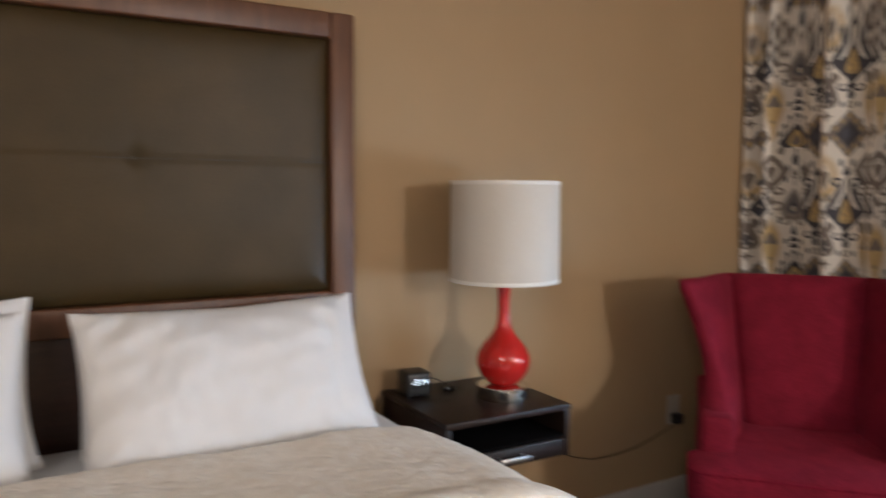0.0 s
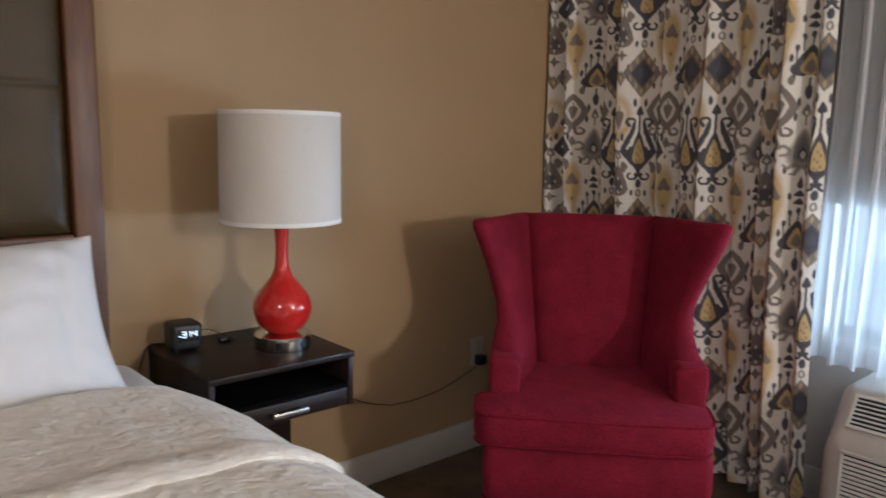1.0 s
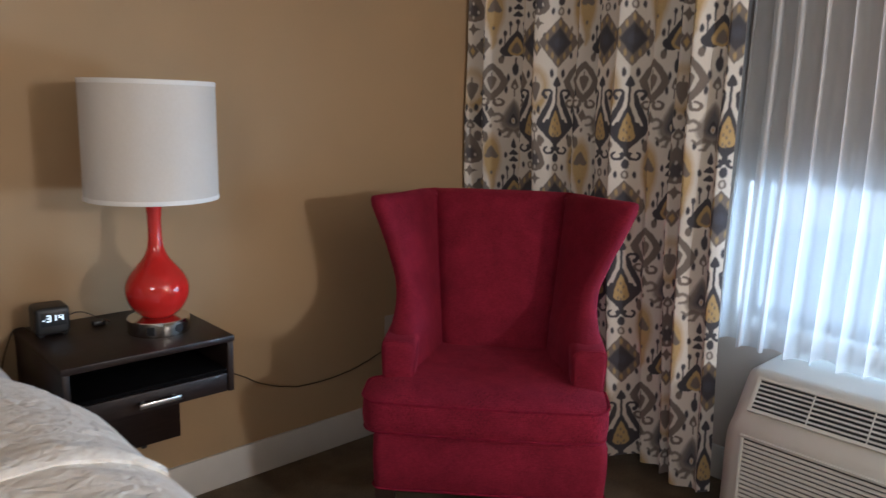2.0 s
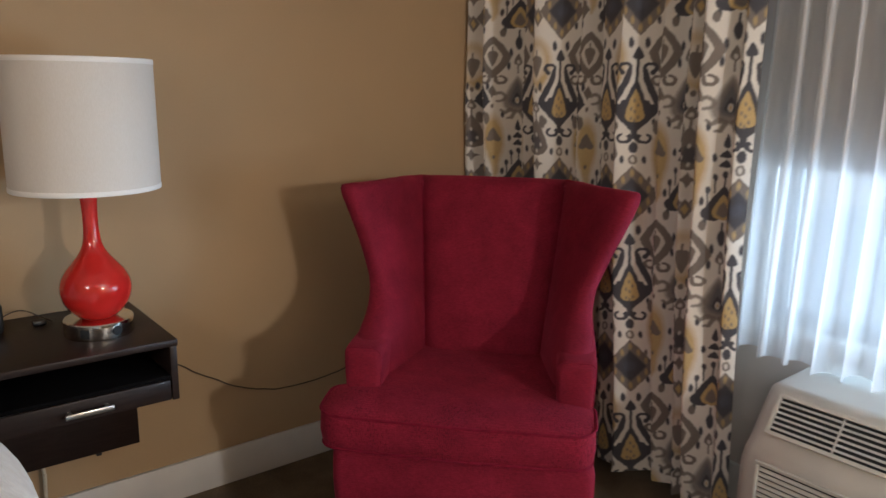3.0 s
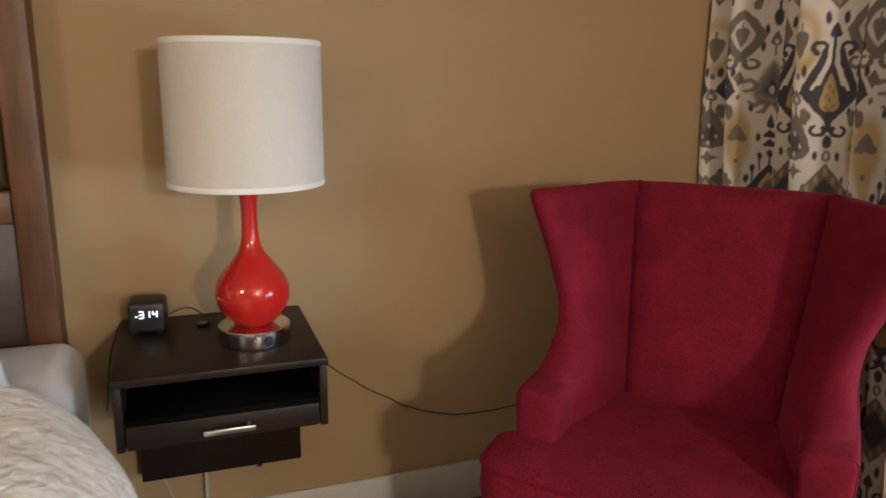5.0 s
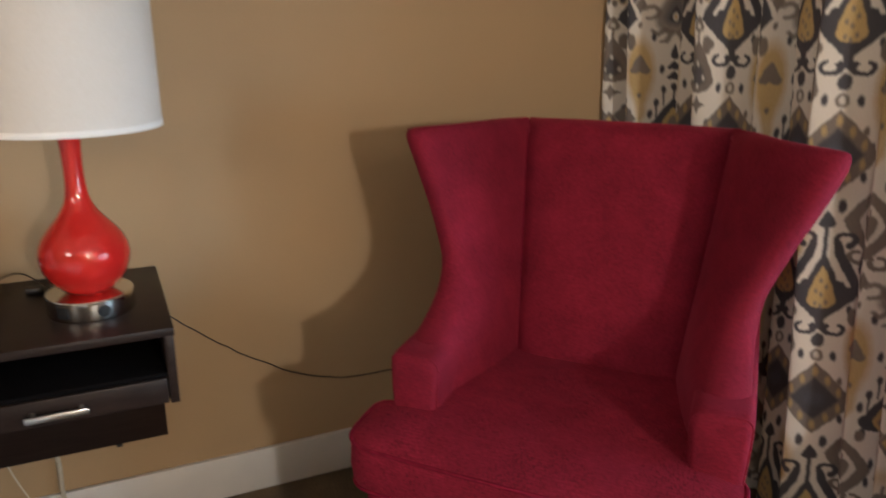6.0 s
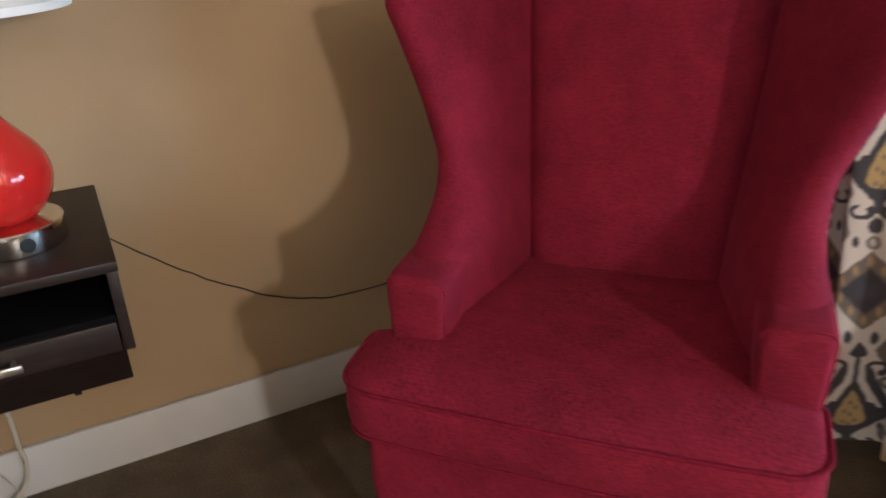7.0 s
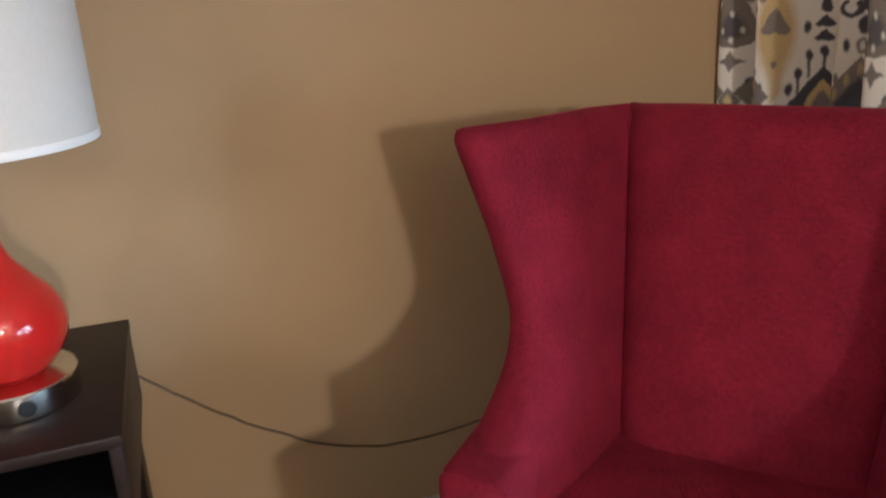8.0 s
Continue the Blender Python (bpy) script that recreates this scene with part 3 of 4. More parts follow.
def table_lamp():
    cx, cy, zb = 1.366, 2.143, 0.6942
    lp = thing("table_lamp", pose(cx, cy, zb), "red glazed gourd lamp with white drum shade, unlit", "lamp")
    part("base", lathe(((0.074, 0.0), (0.083, 0.001), (0.0845, 0.004), (0.0845, 0.0405), (0.0830, 0.0430), (0.03, 0.0440))), M_CHROME, lp, "polished nickel disc base with power sockets", 30)
    for ang in (-74,):
        a = radians(ang)
        d = Vector((math.cos(a), math.sin(a), 0))
        bm = lathe(((0.0120, 0.0), (0.0120, 0.0034), (0.0090, 0.0042), (0.0060, 0.0042)), n=20)
        bm.transform(Matrix.Translation(d * 0.0822 + Vector((0, 0, 0.022))) @ Vector((0, 0, 1)).rotation_difference(d).to_matrix().to_4x4())
        part("power_socket", bm, M_SOCKET, lp, "round black power socket")
    a = radians(-127)
    bm = box(-0.011, 0.011, -0.0865, -0.079, 0.010, 0.033, 0.001)
    bm.transform(Matrix.Rotation(a + math.pi / 2, 4, "Z"))
    part("charging_port", bm, M_SOCKET, lp, "square black charging port")
    prof = [(0.038, 0.0435), (0.046, 0.0480), (0.061, 0.060), (0.076, 0.081), (0.0845, 0.103), (0.0868, 0.124), (0.0825, 0.146), (0.071, 0.168), (0.053, 0.190),
            (0.0350, 0.213), (0.0245, 0.235), (0.0200, 0.260), (0.0185, 0.292), (0.0190, 0.325), (0.0205, 0.350), (0.0218, 0.366), (0.0218, 0.372), (0.010, 0.374)]
    sm = spline([(r, 0, z) for r, z in prof], 4)
    part("body", lathe([(p.x, p.z) for p in sm]), M_CERAMIC, lp, "red glazed ceramic body", 60)
    part("stem", lathe(((0.008, 0.373), (0.008, 0.42), (0.014, 0.422), (0.014, 0.47), (0.006, 0.474), (0.004, 0.690), (0.008, 0.692), (0.008, 0.699), (0.003, 0.701)), n=20), M_CHROME, lp)
    z0, z1 = 1.073 - zb, 1.391 - zb
    sh = part("shade", lathe(((0.1745, z0), (0.1730, z1), (0.1710, z1), (0.1725, z0), (0.1745, z0)), n=96, caps=False), M_SHADE, lp, "white linen drum shade", 30)
    part("hem", lathe(((0.1747, z0), (0.1753, z0 + 0.001), (0.1753, z0 + 0.011), (0.1745, z0 + 0.012)), n=96, caps=False), M_TRIM, sh)
    part("hem", lathe(((0.1732, z1 - 0.012), (0.1739, z1 - 0.011), (0.1739, z1 - 0.001), (0.1730, z1)), n=96, caps=False), M_TRIM, sh)
    for a in (0, 120, 240):
        d = Vector((math.cos(radians(a)), math.sin(radians(a)), 0))
        part("spider_arm", tube([Vector((0, 0, z1 - 0.012)) + d * 0.005, Vector((0, 0, z1 - 0.02)) + d * 0.173], 0.0015, 6), M_CHROME, lp)


table_lamp()


def alarm_clock():
    ck = thing("alarm_clock", pose(1.122, 2.258, 0.6945, 0, 0, -3), "small black cube alarm clock showing the time", "clock")
    w, d, h = 0.088, 0.085, 0.082
    part("case", box(-w / 2, w / 2, 0.0, d, 0.003, h, 0.012, 4), M_CLOCK, ck)
    for x in (-0.03, 0.03):
        for y in (0.015, 0.07):
            part("foot", box(x - 0.006, x + 0.006, y - 0.006, y + 0.006, 0.0, 0.006), M_BLACK, ck)
    sc = part("screen", box(-0.030, 0.034, -0.0012, 0.002, 0.030, 0.068, 0.001), M_SCREEN, ck, "dark glass display")
    seg = {"a": (0, 1, 1, 0), "g": (0, 0.5, 1, 0), "d": (0, 0, 1, 0), "b": (1, 0.5, 0, 1), "c": (1, 0, 0, 1), "f": (0, 0.5, 0, 1), "e": (0, 0, 0, 1)}
    dw, dh, t = 0.0088, 0.0165, 0.0021
    for ox, on in ((-0.016, "abgcd"), (-0.002, "bc"), (0.0150, "fgbc")):
        bm = bmesh.new()
        for s in on:
            ux, uz, horiz, vert = seg[s]
            x, z = ox + ux * dw, 0.044 + uz * dh
            a = (x, x + dw, z - t / 2, z + t / 2) if horiz else (x - t / 2, x + t / 2, z + 0.0006, z + dh / 2 - 0.0006)
            tmp = box(a[0], a[1], -0.0022, -0.0010, a[2], a[3])
            me = bpy.data.meshes.new("tmp")
            tmp.to_mesh(me)
            tmp.free()
            bm.from_mesh(me)
            bpy.data.meshes.remove(me)
        part("digit", bm, M_LED, sc, "lit white digit")
    part("dash", box(-0.026, -0.020, -0.0022, -0.001, 0.0470, 0.0490), M_LED, sc)


alarm_clock()


def cord(name, pts, rad, mat, label, category="cord"):
    line = [Vector(p) for p in spline(pts, 10)]
    # small kinks that the flex keeps from its packing
    line = [p + Vector((0, 0, 0.0036 * noise.noise((p.x * 24, p.z * 24, 7.0)))) for p in line]
    tagged(finish(name, tube(line, rad, 8), mat), label, category)


cord("clock_cord", [(1.16, 2.352, 0.708), (1.19, 2.36, 0.720), (1.225, 2.355, 0.724), (1.26, 2.33, 0.708), (1.285, 2.30, 0.698)], 0.0016, M_CORD, "thin black cord from clock to lamp base")
cord("charging_cord", [(1.08, 2.34, 0.698), (1.075, 2.385, 0.699), (1.050, 2.394, 0.684), (1.02, 2.394, 0.60), (1.0, 2.394, 0.45)], 0.0016, M_CORD, "thin black cord dropping behind the nightstand")
tagged(finish("cord_plug", box(1.235, 1.268, 2.285, 2.315, 0.6945, 0.708, 0.004), M_BLACK), "small black plug lying on the nightstand", "plug")
cord("lamp_cord", [(1.508, 2.394, 0.578), (1.56, 2.396, 0.530), (1.633, 2.396, 0.471), (1.70, 2.396, 0.420), (1.784, 2.396, 0.368), (1.85, 2.396, 0.332), (1.912, 2.396, 0.310), (1.96, 2.396, 0.297),
                   (2.03, 2.396, 0.290), (2.12, 2.396, 0.290), (2.24, 2.395, 0.305), (2.34, 2.392, 0.335), (2.40, 2.376, 0.368), (2.425, 2.366, 0.385)], 0.0019, M_CORD, "brown lamp cord sagging along the wall to the outlet")
cord("white_cable", [(1.232, 2.372, 0.272), (1.236, 2.370, 0.22), (1.234, 2.372, 0.15), (1.236, 2.372, 0.10), (1.225, 2.368, 0.05), (1.19, 2.362, 0.02), (1.14, 2.36, 0.008)], 0.0055, M_CABLE, "ivory power cable hanging under the nightstand", "cable")
cord("thin_cable", [(1.12, 2.376, 0.275), (1.14, 2.374, 0.20), (1.17, 2.372, 0.12), (1.195, 2.37, 0.06), (1.215, 2.366, 0.01)], 0.0022, M_CABLE, "thin ivory cable hanging under the nightstand", "cable")


def outlet():
    o = thing("wall_outlet", pose(2.432, WALL_Y, 0.428), "almond wall outlet with a black plug pushed in", "outlet")
    part("cover_plate", box(-0.037, 0.037, -0.006, -0.0003, -0.060, 0.066, 0.003), M_PLATE, o)
    part("socket", box(-0.017, 0.017, -0.009, -0.0055, 0.010, 0.044, 0.004), M_PLATE, o)
    part("plug", box(-0.02, 0.022, -0.045, -0.0065, -0.052, -0.010, 0.006), M_BLACK, o, "black power plug")


outlet()


# ---------------------------------------------------------------- bed
def headboard():
    x0, x1, z0, z1, yb = -0.765, 0.926, 0.30, 1.889, 2.398
    yf, w = 2.318, 0.076
    hb = thing("headboard", pose(0, 0, 0), "tall walnut-framed headboard with tufted brown leatherette panel", "headboard")
    for n, a in (("stile", (x1 - w, x1, yf, yb, z0, z1)), ("stile", (x0, x0 + w, yf, yb, z0, z1)),
                 ("top_rail", (x0 + w + 0.0005, x1 - w - 0.0005, yf, yb, z1 - w, z1)), ("lower_rail", (x0 + w + 0.0005, x1 - w - 0.0005, yf + 0.004, yb, 0.972, 1.050))):
        part(n, box(*a, 0.006, 3), M_HB_WOOD, hb)
    part("lower_panel", box(x0 + w + 0.001, x1 - w - 0.001, yf + 0.025, yb - 0.005, z0, 0.971, 0.002), M_HB_PANEL, hb, "dark stained lower wood panel")
    # padded leather panel: mid seam, two rows of tufting dimples
    ax, bx, az, bz = x0 + w + 0.001, x1 - w - 0.001, 1.051, z1 - w - 0.001
    seam_z, tufts = 1.442, (-0.135, 0.295)
    bm = bmesh.new()
    nx, nz = 200, 110
    g = []
    for j in range(nz + 1):
        row = []
        for i in range(nx + 1):
            x, z = ax + (bx - ax) * i / nx, az + (bz - az) * j / nz
            e = min(x - ax, bx - x, z - az, bz - z)
            pad = 0.020 * (1 - math.exp(-e / 0.022))
            dip = 0.0045 * math.exp(-abs(z - seam_z) / 0.006)
            for tx in tufts:
                dip += 0.007 * math.exp(-((x - tx) ** 2 + (z - seam_z) ** 2) / 0.026 ** 2)
                dip += 0.0007 * math.exp(-abs(x - tx) / 0.008)
            wr = 0.0015 * noise.noise((x * 5, z * 9, 3.1))
            row.append(bm.verts.new((x, yf + 0.030 - pad + dip + wr, z)))
        g.append(row)
    for j in range(nz):
        for i in range(nx):
            bm.faces.new((g[j][i], g[j][i + 1], g[j + 1][i + 1], g[j + 1][i]))
    back = [bm.verts.new((x, yb - 0.01, z)) for x, z in ((ax, az), (bx, az), (bx, bz), (ax, bz))]
    rim = [g[0], [r[-1] for r in g], list(reversed(g[-1])), [r[0] for r in reversed(g)]]
    for k in range(4):
        bm.faces.new([*rim[k], back[(k + 1) % 4], back[k]])
    bm.faces.new(list(reversed(back)))
    pn = part("leather_panel", bm, M_LEATHER, hb, "tufted dark brown leatherette", 70)
    part("seam", box(ax + 0.01, bx - 0.01, yf + 0.0125, yf + 0.020, seam_z - 0.0012, seam_z + 0.0012), M_STITCH, pn)
    for tx in tufts:
        b = lathe(((0.010, 0.0), (0.009, 0.002), (0.005, 0.004), (0.002, 0.0045)), n=16)
        b.transform(Matrix.Translation((tx, yf + 0.0245, seam_z)) @ Matrix.Rotation(radians(90), 4, "X"))
        part("button", b, M_BTN, pn)


headboard()


def bed():
    b = thing("bed", pose(0, 0, 0), "queen bed with white sheeted mattress on dark base", "bed")
    xc, hw = 0.08, 0.895
    part("base", box(xc - hw + 0.03, xc + hw - 0.03, 0.40, 2.30, 0.0, 0.30, 0.01), M_BEDBASE, b)
    rings = []
    for y, s, dz in ((0.34, 0.03, -0.02), (0.36, 0.0, 0.0), (1.0, 0.0, 0.0), (1.6, 0.0, 0.0), (1.9, 0.0, 0.0), (2.1, 0.0, 0.004), (2.25, 0.0, 0.002), (2.30, 0.006, -0.008), (2.312, 0.03, -0.03)):
        ring = []
        for sx, sz in ((1, -1), (1, 1), (-1, 1), (-1, -1)):
            rad = 0.055 if sz > 0 else 0.02
            cx, cz = xc + sx * (hw - s - rad), (0.690 + dz - rad) if sz > 0 else (0.302 + rad)
            a0 = {(1, -1): -math.pi / 2, (1, 1): 0, (-1, 1): math.pi / 2, (-1, -1): math.pi}[(sx, sz)]
            for k in range(7):
                a = a0 + math.pi / 2 * k / 6
                ring.append((cx + rad * math.cos(a), y, cz + rad * math.sin(a)))
        rings.append(ring)
    part("mattress", loft(rings), M_SHEET, b, "mattress in white fitted sheet", 50)


bed()


def coverlet():
    """A thick cream cover, folded at its head end, draped over both sides."""
    xc, hw, zt = 0.08, 1.044, 0.742
    rad = 0.25
    sect = []
    n = 14
    for z in np.linspace(0.20, zt - rad, 16)[:-1]:
        sect.append((1.0, float(z), 0))
    for k in range(n + 1):
        a = math.pi / 2 * k / n
        sect.append((1 + (-rad + rad * math.cos(a)) / hw, zt - rad + rad * math.sin(a), 0))
    m = 70
    right = sect
    flat = [(1 - rad / hw) * (1 - 2 * k / m) for k in range(1, m)]
    prof = [(s, z) for s, z, _ in right] + [(f, zt) for f in flat] + [(-s, z) for s, z, _ in reversed(right)]
    rows = []
    ys = [0.20 + 1.75 * j / 120 for j in range(121)]
    for y in ys:
        head = y - 1.95
        row = []
        for s, z in prof:
            x = xc + s * hw
            narrow = 0.105 * max(0.0, min(1.0, (y - 1.70) / 0.25)) ** 1.5
            x -= narrow * s ** 3
            side = abs(s) > 0.985
            crown = 0.018 * (1 - s * s) if not side else 0
            dz = crown + 0.010 * noise.noise((x * 4.0, y * 4.0, 0.3)) + 0.006 * noise.noise((x * 11, y * 11, 2.3)) + 0.0040 * noise.noise((x * 34, y * 34, 5.0))
            # roll at the head end
            if head > -0.06:
                dz -= 0.060 * ((head + 0.06) / 0.06) ** 2
            if side:
                x += (1 if s > 0 else -1) * (0.012 * noise.noise((y * 6, z * 5, 4.4)) + 0.015 * math.sin(y * 9 + 0.6) * (zt - z))
                dz = 0.0
            row.append((x, y, z + dz * min(1.0, max(0.0, (z - 0.5) / 0.15))))
        rows.append(row)
    bm = loft(rows, close=False)
    me_ob = finish("coverlet", bm, M_COVER, 80)
    so = me_ob.modifiers.new("thickness", "SOLIDIFY")
    so.thickness, so.offset = 0.018, -1
    tagged(me_ob, "cream matelasse coverlet spread over the bed", "bedspread")

    # the turned-back band lying across it, its end sticking out as a flap
    def surface(x, y):
        s = (x - xc) / hw
        z = zt + 0.018 * (1 - s * s) + 0.010 * noise.noise((x * 4.0, y * 4.0, 0.3)) + 0.006 * noise.noise((x * 11, y * 11, 2.3))
        edge = abs(s) - (1 - rad / hw)
        if edge > 0:
            q = min(1.0, edge * hw / rad)
            z -= rad * (1 - math.sqrt(max(0.0, 1 - q * q)))
        return z
    rings = []
    for i in range(101):
        x = -0.85 + 1.905 * i / 100
        y0 = 1.375 - 0.035 * (x - 0.4) + 0.006 * noise.noise((x * 6, 0.0, 9.0))
        w = 0.082 * (1.0 if i < 90 else max(0.12, 1 - ((i - 90) / 10) ** 1.5))
        lift = 0.006 * max(0, (i - 88) / 12)
        h = 0.011
        rings.append([(x, y, surface(x, min(y0 + w, max(y0, y))) + lift + k) for y, k in ((y0, -0.004), (y0 - 0.003, h * 0.4), (y0 + 0.006, h), (y0 + w * 0.5, h * 1.15), (y0 + w - 0.006, h), (y0 + w + 0.003, h * 0.4), (y0 + w, -0.004))])
    part("turned_band", loft(rings), M_COVER, me_ob, "folded band of the coverlet", 60)


coverlet()


def pillow(name, x, y, z, w, h, t, lean, turn, label, seed):
    """A plump pillow standing on its long edge, leaning back."""
    nu, nv = 80, 48
    bm = bmesh.new()

    def sheet(sgn):
        g = []
        for j in range(nv + 1):
            row = []
            for i in range(nu + 1):
                u, v = -1 + 2 * i / nu, -1 + 2 * j / nv
                px = w / 2 * u * (1 - 0.045 * (1 - v * v))
                px *= 1 + 0.06 * max(0.0, -v) ** 2 * max(0.0, u) ** 2
                pz = h / 2 * v * (1 - 0.055 * (1 - u * u) + 0.03 * (u * u))
                full = max(0.0, (1 - abs(u) ** 3.2)) ** 0.55 * max(0.0, (1 - abs(v) ** 2.6)) ** 0.6
                py = sgn * t / 2 * full * (1 - 0.12 * v)
                rim = min(1 - abs(u), 1 - abs(v))
                f = min(1.0, rim / 0.12)
                py += f * (0.013 * noise.noise((px * 4 + seed, pz * 5, sgn * 2.0)) + 0.009 * noise.noise((px * 6 + pz * 9 + seed, pz * 16 - px * 5, sgn * 5.0)) + 0.004 * noise.noise((px * 30 + seed, pz * 22, sgn * 3.0)))
                pz += 0.004 * math.exp(-((u - 1) ** 2 + (v - 1) ** 2) / 0.10)
                py -= f * sgn * -0.007 * -math.exp(-((u - 0.72) / 0.035) ** 2) * (1 - 0.5 * abs(v))
                # creases running in from the corners
                cr = math.exp(-((abs(u) - 0.82) ** 2 + (abs(v) - 0.72) ** 2) / 0.05)
                py += f * sgn * 0.006 * cr * math.sin(60 * (px * 0.7 + pz * (1 if u > 0 else -1)))
                pz += 0.008 * noise.noise((px * 4 + seed, 7.0, v * 2)) * (1 if abs(v) > 0.8 else 0.4)
                row.append(bm.verts.new((px, py, pz)))
            g.append(row)
        return g
    for sgn in (-1, 1):
        g = sheet(sgn)
        for j in range(nv):
            for i in range(nu):
                bm.faces.new((g[j][i], g[j][i + 1], g[j + 1][i + 1], g[j + 1][i]))
    bmesh.ops.remove_doubles(bm, verts=bm.verts[:], dist=0.0012)
    ob = finish(name, bm, M_SHEET, 80)
    ob.matrix_world = pose(x, y, z, -lean, 0, turn)
    tagged(ob, label, "pillow", "pillows on the bed")


pillow("pillow", 0.485, 2.075, 0.870, 0.735, 0.42, 0.20, 26, 2, "plump white pillow standing in front against another", 0.0)
pillow("pillow", 0.46, 2.215, 0.826, 0.67, 0.415, 0.12, 14, 0, "white pillow behind, against the headboard", 4.0)
pillow("pillow", -0.345, 2.075, 0.872, 0.74, 0.43, 0.17, 26, -2, "plump white pillow on the far half of the bed", 8.0)
pillow("pillow", -0.32, 2.215, 0.880, 0.72, 0.42, 0.12, 14, 0, "white pillow behind on the far half of the bed", 12.0)


# ---------------------------------------------------------------- air conditioner
def air_conditioner():
    ac = thing("air_conditioner", pose(0, 0, 0), "ivory wall air conditioner with louvred grilles under the window", "air conditioner")
    y1, y0 = 1.094, 0.0
    prof = [(3.099, 0.06), (2.717, 0.06), (2.704, 0.075), (2.704, 0.363), (2.707, 0.390), (2.720, 0.412), (2.737, 0.426), (2.818, 0.542), (2.828, 0.552), (2.845, 0.557), (3.099, 0.560)]
    rings = []
    for y, s in ((y1, 0.050), (y1 - 0.004, 0.036), (y1 - 0.013, 0.021), (y1 - 0.027, 0.009), (y1 - 0.048, 0.0), (y0 + 0.022, 0.0), (y0 + 0.006, 0.006), (y0, 0.018)):
        cx, cz = 2.90, 0.30
        rings.append([(x if x > 3 else x + s, y, z - s if z > cz else z + s) for x, z in prof])
    part("body", loft(rings), M_AC, ac, sharp=35)

    # sloped outlet grille
    a, b = Vector((2.7525, 0, 0.4482)), Vector((2.8065, 0, 0.5255))
    d = (b - a).normalized()
    nrm = Vector((-d.z, 0, d.x))
    ga, gb = y1 - 0.070, y0 + 0.042

    def bar(p, q, ya, yb, lift, thick):
        """A flat bar on the slope between p and q (lengths along it)."""
        pts = []
        for y in (ya, yb):
            for t in (p, q):
                for k in (lift, lift + thick):
                    v = a + d * t + nrm * k
                    pts.append((v.x, y, v.z))
        bm = bmesh.new()
        v = [bm.verts.new(q) for q in pts]
        for f in ((0, 1, 3, 2), (4, 6, 7, 5), (0, 4, 5, 1), (2, 3, 7, 6), (0, 2, 6, 4), (1, 5, 7, 3)):
            bm.faces.new([v[i] for i in f])
        return bm
    L = (b - a).length
    # dark sheet on the solid slope stands in for a shaded hollow
    gr = part("outlet_grille", bar(0.0, L, gb, ga, 0.0005, 0.003), M_VENT_SHADE, ac, "dark plate for the shade behind the outlet slats")
    part("grille_frame", bar(-0.010, -0.0005, gb - 0.010, ga + 0.010, 0.0, 0.011), M_AC, gr)
    part("grille_frame", bar(L + 0.0005, L + 0.010, gb - 0.010, ga + 0.010, 0.0, 0.011), M_AC, gr)
    part("grille_frame", bar(0.0, L, ga + 0.0005, ga + 0.010, 0.0, 0.011), M_AC, gr)
    part("grille_frame", bar(0.0, L, gb - 0.010, gb - 0.0005, 0.0, 0.011), M_AC, gr)
    for k in range(6):
        t = L * (k + 0.7) / 6.4
        part("slat", bar(t - 0.0028, t + 0.0028, gb, ga, 0.004, 0.005), M_SLAT, gr)
    for k in range(1, 6):
        y = ga + (gb - ga) * k / 6
        part("divider", bar(0.0, L, y - 0.002, y + 0.002, 0.0065, 0.004), M_SLAT, gr)

    # front intake grille
    x = 2.7038
    fa, fb, za, zb = y1 - 0.078, y0 + 0.055, 0.10, 0.370
    # no hollow here either: a dark sheet paints its shade
    fg = part("intake_grille", box(x - 0.002, x, fb, fa, za, zb), M_VENT_SHADE, ac, "dark plate for the shade behind the intake slats")
    for q in ((fb - 0.012, fa + 0.012, zb + 0.0005, zb + 0.010), (fb - 0.012, fa + 0.012, za - 0.010, za - 0.0005), (fa + 0.0005, fa + 0.012, za, zb), (fb - 0.012, fb - 0.0005, za, zb)):
        part("grille_frame", box(x - 0.010, x, *q, 0.002), M_AC, fg)
    for k in range(17):
        z = zb - 0.010 - k * 0.0147
        bm = bmesh.new()
        v = [bm.verts.new(p) for y in (fb, fa) for p in ((x - 0.0022, y, z + 0.0035), (x - 0.009, y, z - 0.001), (x - 0.009, y, z - 0.0045), (x - 0.0022, y, z - 0.001))]
        for f in ((0, 1, 2, 3), (7, 6, 5, 4), (0, 4, 5, 1), (1, 5, 6, 2), (2, 6, 7, 3), (3, 7, 4, 0)):
            bm.faces.new([v[i] for i in f])
        part("slat", bm, M_AC, fg, sharp=20)


air_conditioner()


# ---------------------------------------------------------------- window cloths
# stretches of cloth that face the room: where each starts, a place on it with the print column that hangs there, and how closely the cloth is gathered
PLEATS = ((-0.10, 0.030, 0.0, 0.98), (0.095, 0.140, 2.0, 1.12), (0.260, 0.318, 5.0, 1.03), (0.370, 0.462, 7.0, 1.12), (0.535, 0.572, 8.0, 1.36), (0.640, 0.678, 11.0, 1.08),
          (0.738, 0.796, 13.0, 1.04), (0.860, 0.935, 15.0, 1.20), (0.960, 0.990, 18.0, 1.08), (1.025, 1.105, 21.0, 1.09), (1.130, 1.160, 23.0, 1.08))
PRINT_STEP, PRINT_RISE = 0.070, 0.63


